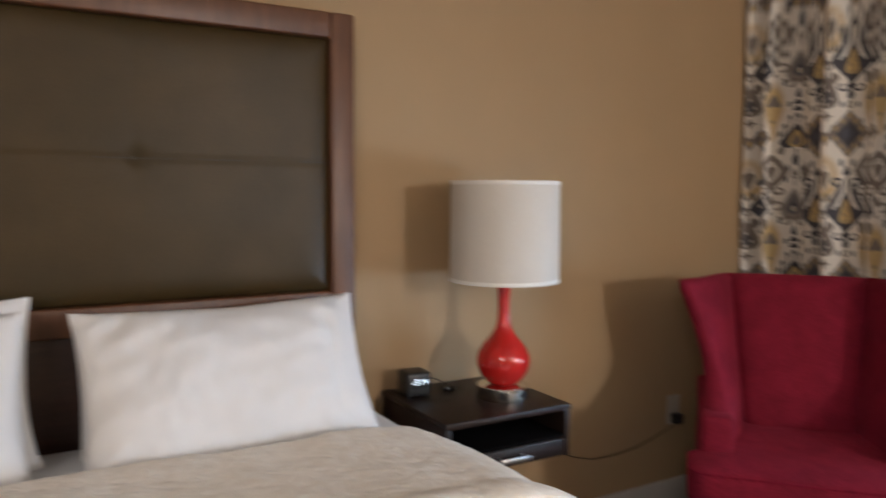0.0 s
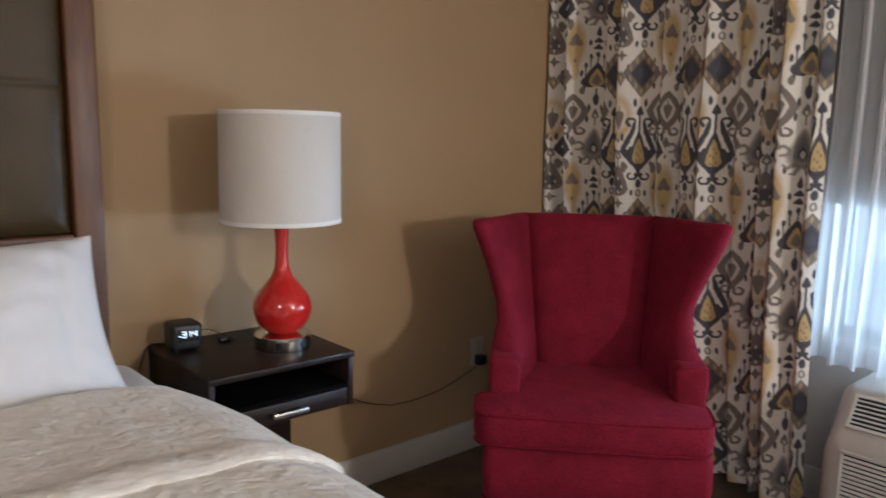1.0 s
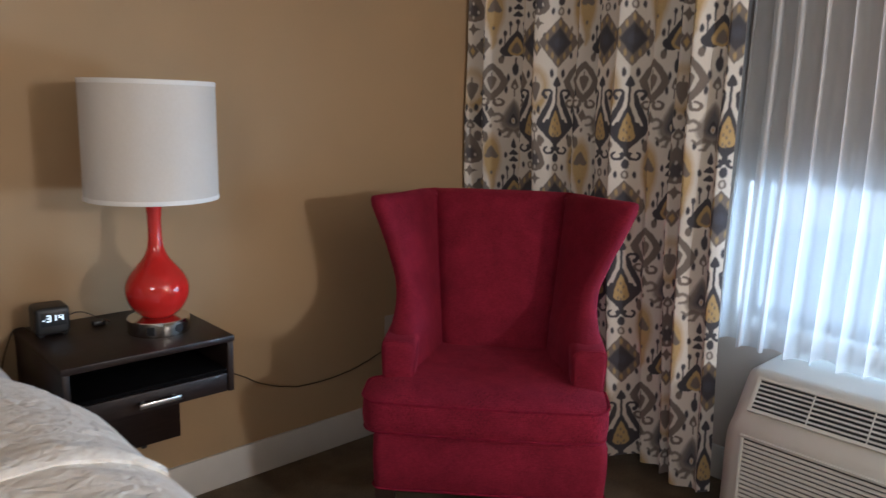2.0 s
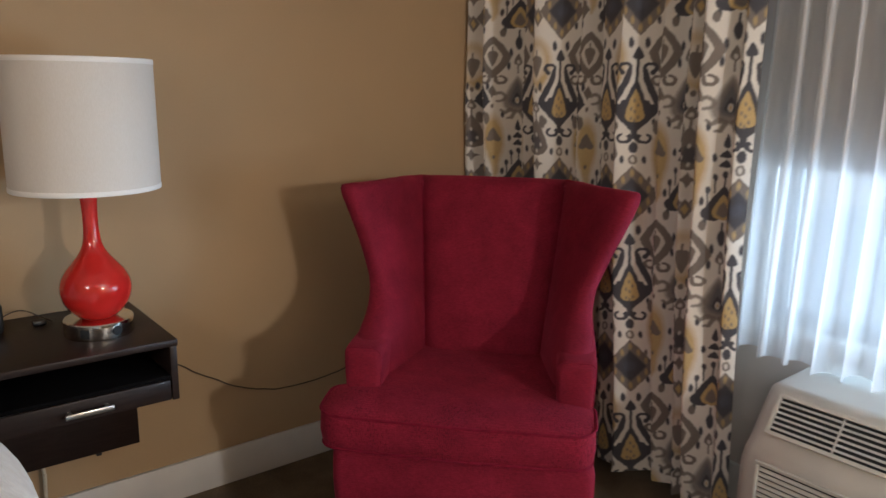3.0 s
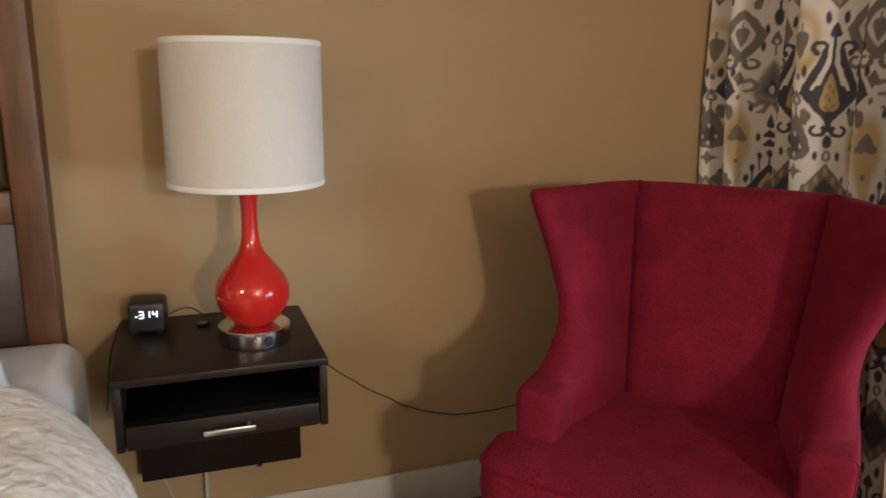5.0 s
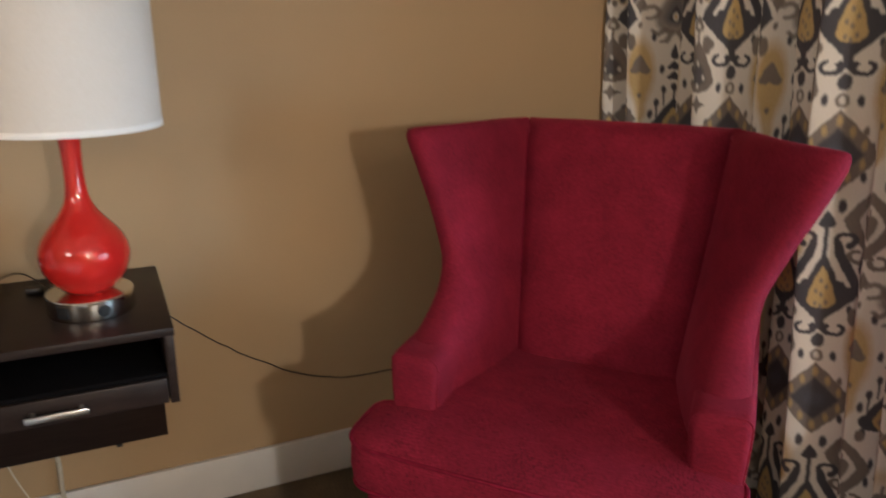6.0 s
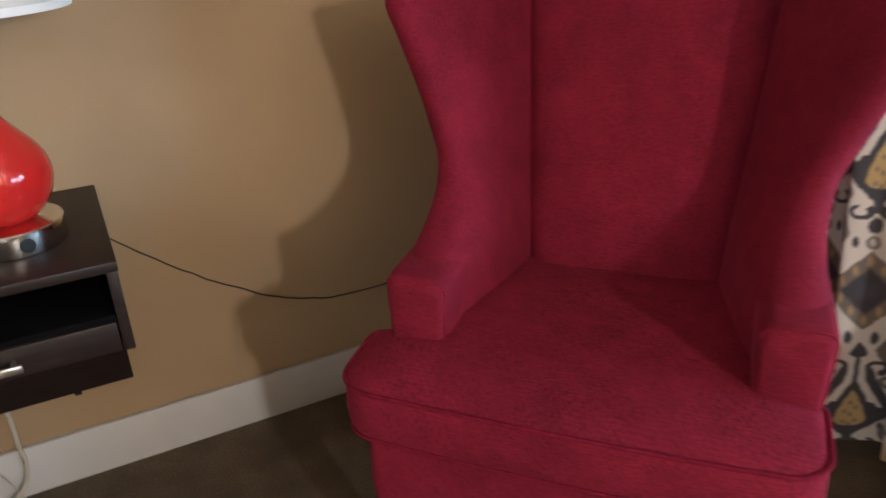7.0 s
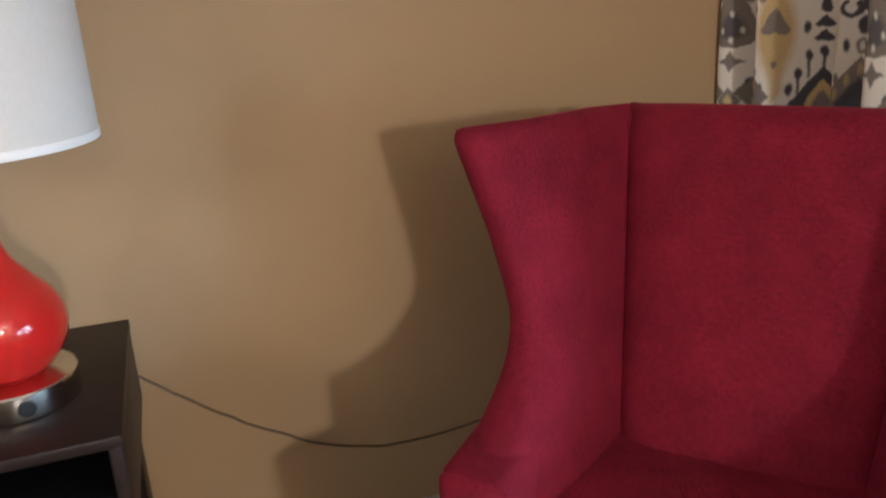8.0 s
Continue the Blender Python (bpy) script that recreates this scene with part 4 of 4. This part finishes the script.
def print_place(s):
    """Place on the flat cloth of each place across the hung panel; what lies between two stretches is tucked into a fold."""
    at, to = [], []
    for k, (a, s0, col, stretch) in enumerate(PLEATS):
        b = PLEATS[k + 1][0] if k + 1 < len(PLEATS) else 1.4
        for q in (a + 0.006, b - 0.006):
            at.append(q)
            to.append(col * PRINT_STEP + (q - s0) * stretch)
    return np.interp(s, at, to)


def ikat(s, v):
    """Colours of the printed cloth: columns of lanterns, lyres, frames and hearts, six to the repeat; v is the height from a lyre's belly, in units of a 0.63 rise."""
    H = PRINT_RISE
    BEIGE, CHAR, TAUPE, GOLD, PALE, BLUE = ((0.80, 0.755, 0.68), (0.072, 0.070, 0.080), (0.215, 0.182, 0.156), (0.56, 0.40, 0.175), (0.70, 0.66, 0.59), (0.085, 0.090, 0.115))
    col = np.empty(s.shape + (3,))
    col[:] = BEIGE
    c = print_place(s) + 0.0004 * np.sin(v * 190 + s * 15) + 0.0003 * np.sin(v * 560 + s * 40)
    v = v + 0.0009 * np.sin(c * 330) + 0.0006 * np.sin(c * 820 + 1.0)

    def ell(x, y, a, b):
        return (np.sqrt((x / a) ** 2 + (y / b) ** 2) - 1) * min(a, b)

    def drop(x, y, a, h):
        """Teardrop: round below, drawn to a point h above."""
        t = np.clip(y / h, 0, 1)
        width = a * (1 - t) ** 0.85 * (1 + 0.3 * t)
        return np.where(y > 0, np.maximum(np.abs(x) - width, y - h), np.hypot(x, y) - a)

    def diamond(x, y, a, b):
        return (np.abs(x) / a + np.abs(y) / b - 1) * a * b / math.hypot(a, b)

    def heart(x, y, a, h):
        """Point up, two round lobes below with a notch between them."""
        lobes = np.minimum(np.hypot(x - a * 0.52, y + a * 0.25) - a * 0.50, np.hypot(x + a * 0.52, y + a * 0.25) - a * 0.50)
        t = np.clip((y + a * 0.25) / (h + a * 0.25), 0, 1)
        cone = np.where(y > -a * 0.45, np.maximum(np.abs(x) - a * 0.98 * (1 - t) ** 0.9 * (1 + 0.25 * t), y - h), 0.05)
        return np.minimum(lobes, cone)

    def arc(x, y, cx, cy, r, w, a0, a1):
        """Stroke of a circle between two angles, thinning to its end."""
        span = radians(a1 - a0)
        ang = np.mod(np.arctan2(y - cy, x - cx) - radians(a0), 2 * math.pi)
        return np.where(ang <= span, np.abs(np.hypot(x - cx, y - cy) - r) - w * (1 - 0.35 * ang / span), 0.05)

    def stroke(x, y, pts, w0, w1):
        """Broad line through a few points, changing in width."""
        best = np.full(x.shape, 0.05)
        n = len(pts) - 1
        for i, ((ax, ay), (bx, by)) in enumerate(zip(pts, pts[1:])):
            dx, dy = bx - ax, by - ay
            t = np.clip(((x - ax) * dx + (y - ay) * dy) / (dx * dx + dy * dy), 0, 1)
            best = np.minimum(best, np.hypot(x - ax - t * dx, y - ay - t * dy) - (w0 + (w1 - w0) * (i + t) / n))
        return best

    def columns(kind):
        """Columns of one kind, each as a slice of the panel."""
        for k in range(-1, 26):
            if "GARCRA"[k % 6] != kind:
                continue
            inside = np.nonzero(np.abs(c.mean(axis=0) - k * PRINT_STEP) < 0.085)[0]
            if len(inside):
                for run in np.split(inside, np.nonzero(np.diff(inside) > 1)[0] + 1):
                    yield k, slice(run[0], run[-1] + 1)

    class Pen:
        def __init__(self, k, sl):
            self.x, self.v, self.c = c[:, sl] - k * PRINT_STEP, v[:, sl], col[:, sl]

        def at(self, centre):
            return np.mod(self.v - centre + H / 2, H) - H / 2

        def paint(self, dist, colour, soft=0.0032, amount=1.0):
            q = np.clip(0.5 - dist / soft, 0, 1)[..., None] * amount
            self.c[:] = self.c * (1 - q) + np.array(colour) * q

    # lanterns of gold with a hanging drop, and broad taupe drops below them
    for k, sl in columns("G"):
        p = Pen(k, sl)
        x, y = p.x, p.at(0.165)
        p.paint(ell(x, y, 0.044, 0.088), GOLD, 0.018, 0.85)
        p.paint(ell(x, y - 0.004, 0.027, 0.060), BEIGE, 0.016, 0.70)
        p.paint(stroke(x, y, [(0.026, -0.05), (0.010, -0.078), (0.018, -0.098)], 0.009, 0.005), GOLD, 0.010, 0.8)
        p.paint(drop(x, -(y - 0.010), 0.0185, 0.062), TAUPE)
        p.paint(np.maximum(np.abs(x) - 0.0022, np.abs(y - 0.036) - 0.014), TAUPE)
        p.paint(ell(x, p.at(0.068), 0.0055, 0.010), TAUPE)
        y = p.at(0.0)
        p.paint(drop(x, y, 0.0125, 0.030), TAUPE)
        p.paint(ell(x, y - 0.001, 0.0045, 0.009), PALE)
        p.paint(np.maximum(np.abs(x) - 0.0026, np.abs(y + 0.024) - 0.020), TAUPE)
        y = p.at(-0.125)
        p.paint(drop(x, y + 0.012, 0.036, 0.102), TAUPE)
        p.paint(drop(x, y + 0.008, 0.019, 0.045), CHAR, 0.010, 0.8)
        for dx, dy in ((0, 0.030), (-0.014, -0.008), (0.014, -0.008), (0, -0.030)):
            p.paint(ell(x - dx, y - dy, 0.0030, 0.0070), PALE)
        y = p.at(-0.205)
        p.paint(np.minimum(diamond(x, y, 0.021, 0.011), diamond(x, y, 0.010, 0.026)), TAUPE)
        y = p.at(-0.300)
        p.paint(diamond(x, y, 0.017, 0.034), TAUPE)
        p.paint(diamond(x, y, 0.007, 0.018), GOLD)
        for sg in (-1, 1):
            p.paint(ell(x - sg * 0.025, p.at(-0.255), 0.0055, 0.014), CHAR)
            p.paint(ell(x - sg * 0.026, p.at(0.045), 0.0055, 0.012), CHAR)
            p.paint(ell(x - sg * 0.030, p.at(-0.045), 0.0050, 0.011), TAUPE)
    # frames of taupe round a hanging drop, with scrolls; gold flames below them
    for k, sl in columns("R"):
        p = Pen(k, sl)
        x, y = p.x, p.at(0.195)
        p.paint(0.6 * diamond(x, y, 0.046, 0.078) + 0.4 * ell(x, y, 0.046, 0.072) - 0.004, TAUPE)
        p.paint(0.6 * diamond(x, y - 0.002, 0.026, 0.050) + 0.4 * ell(x, y - 0.002, 0.026, 0.046) - 0.001, PALE)
        p.paint(drop(x, -(y - 0.010), 0.0155, 0.046), TAUPE)
        p.paint(np.maximum(np.abs(x) - 0.002, np.abs(y - 0.032) - 0.010), TAUPE)
        y = p.at(0.112)
        for sg in (-1, 1):
            p.paint(arc(sg * x, y, 0.0235, -0.004, 0.0135, 0.0062, -200, 110), TAUPE)
            p.paint(stroke(sg * x, y, [(0.0, 0.018), (0.010, 0.006)], 0.004, 0.006), TAUPE)
        p.paint(diamond(x, p.at(0.062), 0.012, 0.026), TAUPE)
        p.paint(ell(x, p.at(0.004), 0.0045, 0.009), TAUPE)
        y = p.at(-0.130)
        p.paint(ell(x, y, 0.029, 0.092), GOLD, 0.014, 0.95)
        p.paint(stroke(x, y, [(0.0, -0.07), (0.004, -0.135), (-0.002, -0.16)], 0.014, 0.004), GOLD, 0.010, 0.8)
        p.paint(heart(x, y - 0.006, 0.0215, 0.042), TAUPE)
        p.paint(ell(x, p.at(-0.205), 0.0045, 0.008), TAUPE)
        for sg in (-1, 1):
            p.paint(ell(x - sg * 0.028, p.at(-0.030), 0.0050, 0.013), CHAR)
            p.paint(ell(x - sg * 0.022, p.at(-0.262), 0.0052, 0.014), CHAR)
            p.paint(ell(x - sg * 0.034, p.at(-0.225), 0.0045, 0.011), TAUPE)
            p.paint(ell(x - sg * 0.030, p.at(0.300), 0.0052, 0.013), CHAR)
    # hearts with gold linings, and bell-shaped plumes with an eye
    for k, sl in columns("C"):
        p = Pen(k, sl)
        x, y = p.x, p.at(0.030)
        p.paint(drop(x, y + 0.012, 0.040, 0.105), TAUPE, 0.012, 0.85)
        p.paint(drop(x, y + 0.004, 0.024, 0.075), BLUE, 0.014, 0.7)
        for sg in (-1, 1):
            p.paint(arc(sg * x, y, 0.050, 0.010, 0.0165, 0.0068, 20, 300), TAUPE, 0.006, 0.9)
            p.paint(stroke(sg * x, y, [(0.020, -0.040), (0.036, -0.052), (0.046, -0.042)], 0.008, 0.004), TAUPE, 0.005, 0.9)
            p.paint(stroke(sg * x, y, [(0.008, -0.046), (0.018, -0.072), (0.028, -0.074)], 0.007, 0.004), TAUPE, 0.005, 0.9)
        p.paint(drop(x, y + 0.004, 0.0135, 0.034), CHAR)
        p.paint(ell(x, y + 0.002, 0.0062, 0.0125), PALE)
        p.paint(ell(x, y + 0.002, 0.0026, 0.0070), GOLD)
        p.paint(drop(x, p.at(-0.085), 0.0090, 0.036), CHAR)
        for cy in (-0.118, -0.148):
            y = p.at(cy)
            p.paint(np.maximum(diamond(x, y, 0.017, 0.020), -y - 0.006), CHAR)
        p.paint(ell(x, p.at(-0.176), 0.0070, 0.012), CHAR)
        p.paint(np.maximum(np.abs(x) - 0.0024, np.abs(p.at(-0.198)) - 0.020), CHAR)
        y = p.at(-0.288)
        p.paint(heart(x, y, 0.048, 0.078), CHAR)
        p.paint(drop(x, y + 0.006, 0.0260, 0.056), GOLD)
        p.paint(drop(x, y + 0.007, 0.0165, 0.034), TAUPE, 0.006)
        p.paint(np.maximum(np.abs(x) - 0.003, np.abs(p.at(-0.345)) - 0.018), CHAR)
        p.paint(ell(x, p.at(-0.378), 0.0105, 0.026), CHAR)
        y = p.at(-0.452)
        p.paint(drop(x, y, 0.0125, 0.034), TAUPE)
        p.paint(ell(x, y, 0.0045, 0.008), PALE)
        p.paint(np.maximum(np.abs(x) - 0.0024, np.abs(p.at(-0.478)) - 0.018), TAUPE)
        for sg in (-1, 1):
            for dx, z0, z1 in ((0.022, -0.185, -0.235), (0.036, -0.225, -0.268)):
                p.paint(stroke(sg * x, p.at((z0 + z1) / 2), [(dx, -0.024), (dx, 0.016)], 0.0016, 0.0022), CHAR)
                p.paint(ell(sg * x - dx, p.at(z0), 0.0052, 0.011), CHAR)
            p.paint(ell(x - sg * 0.021, p.at(-0.415), 0.0048, 0.016), CHAR)
            p.paint(ell(x - sg * 0.026, p.at(-0.468), 0.0048, 0.015), CHAR)
            p.paint(ell(x - sg * 0.026, p.at(-0.125), 0.0050, 0.013), CHAR)
            p.paint(ell(x - sg * 0.044, p.at(-0.340), 0.0080, 0.016), TAUPE)
    # lyres round a gold drop, and stepped diamonds
    for k, sl in columns("A"):
        p = Pen(k, sl)
        x, y = p.x, p.at(-0.279)
        p.paint(diamond(x, y, 0.062, 0.098) - 0.002, TAUPE)
        p.paint(diamond(x, y, 0.034, 0.056) - 0.002, CHAR, 0.006)
        p.paint(ell(x, y, 0.013, 0.020), BLUE, 0.010)
        for dx, dy in ((0.018, 0.052), (-0.018, 0.052), (0.018, -0.052), (-0.018, -0.052), (0.036, 0.022), (-0.036, 0.022), (0.036, -0.022), (-0.036, -0.022), (0, 0.076), (0, -0.076)):
            p.paint(ell(x - dx, y - dy, 0.0040, 0.0120), GOLD, 0.004, 0.8)
        y = p.at(0.0)
        # belly, drawn in from the shoulders to the foot
        belly = np.maximum(diamond(x, y - 0.022, 0.064, 0.088), y - 0.042)
        p.paint(belly - 0.001, CHAR)
        for sg in (-1, 1):
            p.paint(stroke(sg * x, y, [(0.048, 0.030), (0.037, 0.064), (0.023, 0.100), (0.0150, 0.140)], 0.0125, 0.0062), CHAR)
            p.paint(arc(sg * x, y, 0.0275, 0.148, 0.0135, 0.0062, -75, 200), CHAR)
            p.paint(ell(sg * x - 0.0330, y - 0.133, 0.0068, 0.0085), CHAR)
        p.paint(drop(x, y + 0.006, 0.0280, 0.116), CHAR)
        for sg in (-1, 1):
            p.paint(stroke(sg * x, y, [(0.0365, 0.032), (0.0220, 0.070), (0.0090, 0.108), (0.0065, 0.172)], 0.0036, 0.0026), BEIGE)
        p.paint(np.maximum(np.abs(x) - 0.0030, np.abs(y - 0.140) - 0.046), CHAR)
        p.paint(drop(x, y + 0.010, 0.0200, 0.088), GOLD)
        for dx, dy in ((-0.007, -0.018), (0.007, -0.014), (0.0, 0.004), (-0.007, 0.014), (0.006, 0.026), (-0.001, 0.040), (0.0, -0.026)):
            p.paint(ell(x - dx, y - dy, 0.0022, 0.0055), TAUPE)
        p.paint(drop(x, y - 0.186, 0.0115, 0.030), CHAR)
        p.paint(np.maximum(np.abs(x) - 0.0065, np.abs(y + 0.070) - 0.018), CHAR)
        for sg in (-1, 1):
            p.paint(arc(sg * x, y, 0.0210, -0.084, 0.0140, 0.0056, -235, 75), CHAR)
            p.paint(ell(x - sg * 0.050, p.at(-0.046), 0.0105, 0.024), TAUPE)
            p.paint(ell(x - sg * 0.017, p.at(0.228), 0.0058, 0.017), CHAR)
            p.paint(ell(x - sg * 0.056, p.at(0.082), 0.0058, 0.016), CHAR)
            p.paint(ell(x - sg * 0.023, p.at(-0.157), 0.0050, 0.013), CHAR)
        p.paint(ell(x, p.at(-0.116), 0.0092, 0.019), CHAR)
        y = p.at(-0.157)
        p.paint(ell(x, y, 0.0092, 0.0165), TAUPE)
        p.paint(ell(x, y, 0.0042, 0.0095), PALE)
    return col


def patterned_curtain():
    """One long panel in deep soft folds, each turned back sharply on the side away from the window."""
    y0, y1, z0, z1 = 1.215, 2.392, 0.028, 2.44
    ny, xm = 1500, 2.790
    y = np.linspace(y1, y0, ny)
    s = y1 - y
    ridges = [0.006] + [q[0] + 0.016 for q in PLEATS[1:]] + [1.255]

    def phase(tops, back):
        at, to = [], []
        for k, r in enumerate(tops):
            at += [r - back, r]
            to += [2 * math.pi * k - math.pi, 2 * math.pi * k]
        ph = np.interp(s, at, to)
        for _ in range(60):
            ph[1:-1] = (ph[:-2] + 2 * ph[1:-1] + ph[2:]) / 4
        return ph
    ph = phase(ridges, 0.034)
    broad = phase([-0.30, 0.050, 0.385, 0.745, 1.045, 1.40], 0.13)
    deep = 0.058 + 0.012 * np.sin(s * 5.0 + 0.5)
    fold = deep * np.abs(np.sin(ph / 2)) ** 1.7 + 0.060 * (1 - np.cos(broad)) / 2
    ln = np.concatenate([[0], np.cumsum(np.hypot(np.diff(y), np.diff(fold)))])
    nu = int(ln[-1] / 0.0023)
    uu = np.linspace(0, ln[-1], nu)
    yy, ff, pp, aa = (np.interp(uu, ln, q) for q in (y, fold, ph, s))
    zz = np.concatenate([np.linspace(z0, 1.92, 800), np.linspace(1.94, z1, 20)])
    S, Z = np.meshgrid(aa, zz)
    # folds drift a little and open towards the hem
    low = np.clip((1.3 - Z) / 1.3, 0, 1)
    drift = 0.012 * np.sin(Z * 2.1 + S * 6.0) * np.clip((1.8 - Z) / 1.8, 0, 1)
    loose = 1 + 0.25 * low * np.sin(S * 9 + 0.4)
    X = xm + 0.075 * low + ff[None, :] * loose + 0.005 * np.sin(Z * 5 + pp[None, :] * 0.5)
    Y = np.minimum(yy[None, :] + drift - 0.02 * np.clip(0.9 - Z, 0, 1) * (S / 1.2), y1)
    hem = 0.008 * np.sin(pp * 0.5)
    Zw = Z + hem[None, :] * (Z < 0.2) * (0.2 - Z) / 0.17
    verts = np.stack([X, Y, Zw], -1).reshape(-1, 3)
    nz = len(zz)
    i = np.arange(nz - 1)[:, None] * nu + np.arange(nu - 1)[None, :]
    faces = np.stack([i, i + 1, i + nu + 1, i + nu], -1).reshape(-1, 4)
    me = bpy.data.meshes.new("patterned_curtain")
    me.from_pydata(verts.tolist(), [], faces.tolist())
    me.polygons.foreach_set("use_smooth", np.ones(len(faces), bool))
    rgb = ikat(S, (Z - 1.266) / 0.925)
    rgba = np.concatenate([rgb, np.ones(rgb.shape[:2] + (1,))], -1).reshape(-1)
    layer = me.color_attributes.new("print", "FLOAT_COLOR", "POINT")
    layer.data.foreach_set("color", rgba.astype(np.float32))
    me.materials.append(M_CURTAIN)
    me.update()
    tagged(new("patterned_curtain", me), "beige ikat-print curtain with charcoal and gold motifs, drawn aside", "curtain")


patterned_curtain()


def sheer_curtain():
    """Voile in narrow looped pleats, several layers deep at each pleat and single between."""
    y0, y1 = -0.95, 1.235
    n = 1300
    rows = []
    for z in list(np.linspace(0.566, 2.42, 26)):
        low = max(0.0, (1.2 - z) / 1.2)
        row = []
        for i in range(n + 1):
            s = (y1 - y0) * i / n
            ph = 2 * math.pi * (s / 0.076 + 0.16 * math.sin(s * 6.1) + 0.08 * math.sin(s * 15.7))
            a = 0.026 + 0.007 * math.sin(s * 8.3)
            loop = 0.021 + 0.006 * math.sin(s * 11.0 + 0.8)
            x = 2.968 - a * math.cos(ph) + 0.003 * math.sin(z * 4 + s * 5) + 0.003 * math.sin(ph * 3.0 + 1.0)
            hem = 0.012 * math.sin(ph * 0.5 + 0.4) + 0.006 * math.sin(s * 23) if z < 0.58 else 0.0
            row.append((x, y1 - s + loop * math.sin(ph) * (1 - 0.3 * low) + 0.008 * math.sin(z * 3 + s * 4), z + max(hem, -0.002)))
        rows.append(row)
    tagged(finish("sheer_curtain", loft(rows, close=False), M_SHEER, 80), "white translucent sheer curtain over the window", "curtain")


sheer_curtain()


def roller_shade():
    rs = thing("roller_shade", pose(0, 0, 0), "taupe blackout shade drawn half down over the window", "window shade")
    part("cloth", box(3.060, 3.0625, -0.93, 1.30, 1.142, 2.28), M_ROLLER, rs)
    part("bottom_bar", box(3.054, 3.068, -0.93, 1.30, 1.122, 1.1415, 0.004), M_ROLLER, rs)


roller_shade()

tagged(finish("ground", box(3.4, 160, -120, 120, -3.2, -3.0), M_GROUND), "pale dry ground beyond the dark strip", "ground", kind="structure")
# added dark strip: the near ground's shade put in as colour
tagged(finish("road", box(3.4, 31.0, -120, 120, -2.996, -2.93, 0.01), M_NEAR_SHADE), "dark grey strip standing in for shade on the near ground", "road", kind="structure")
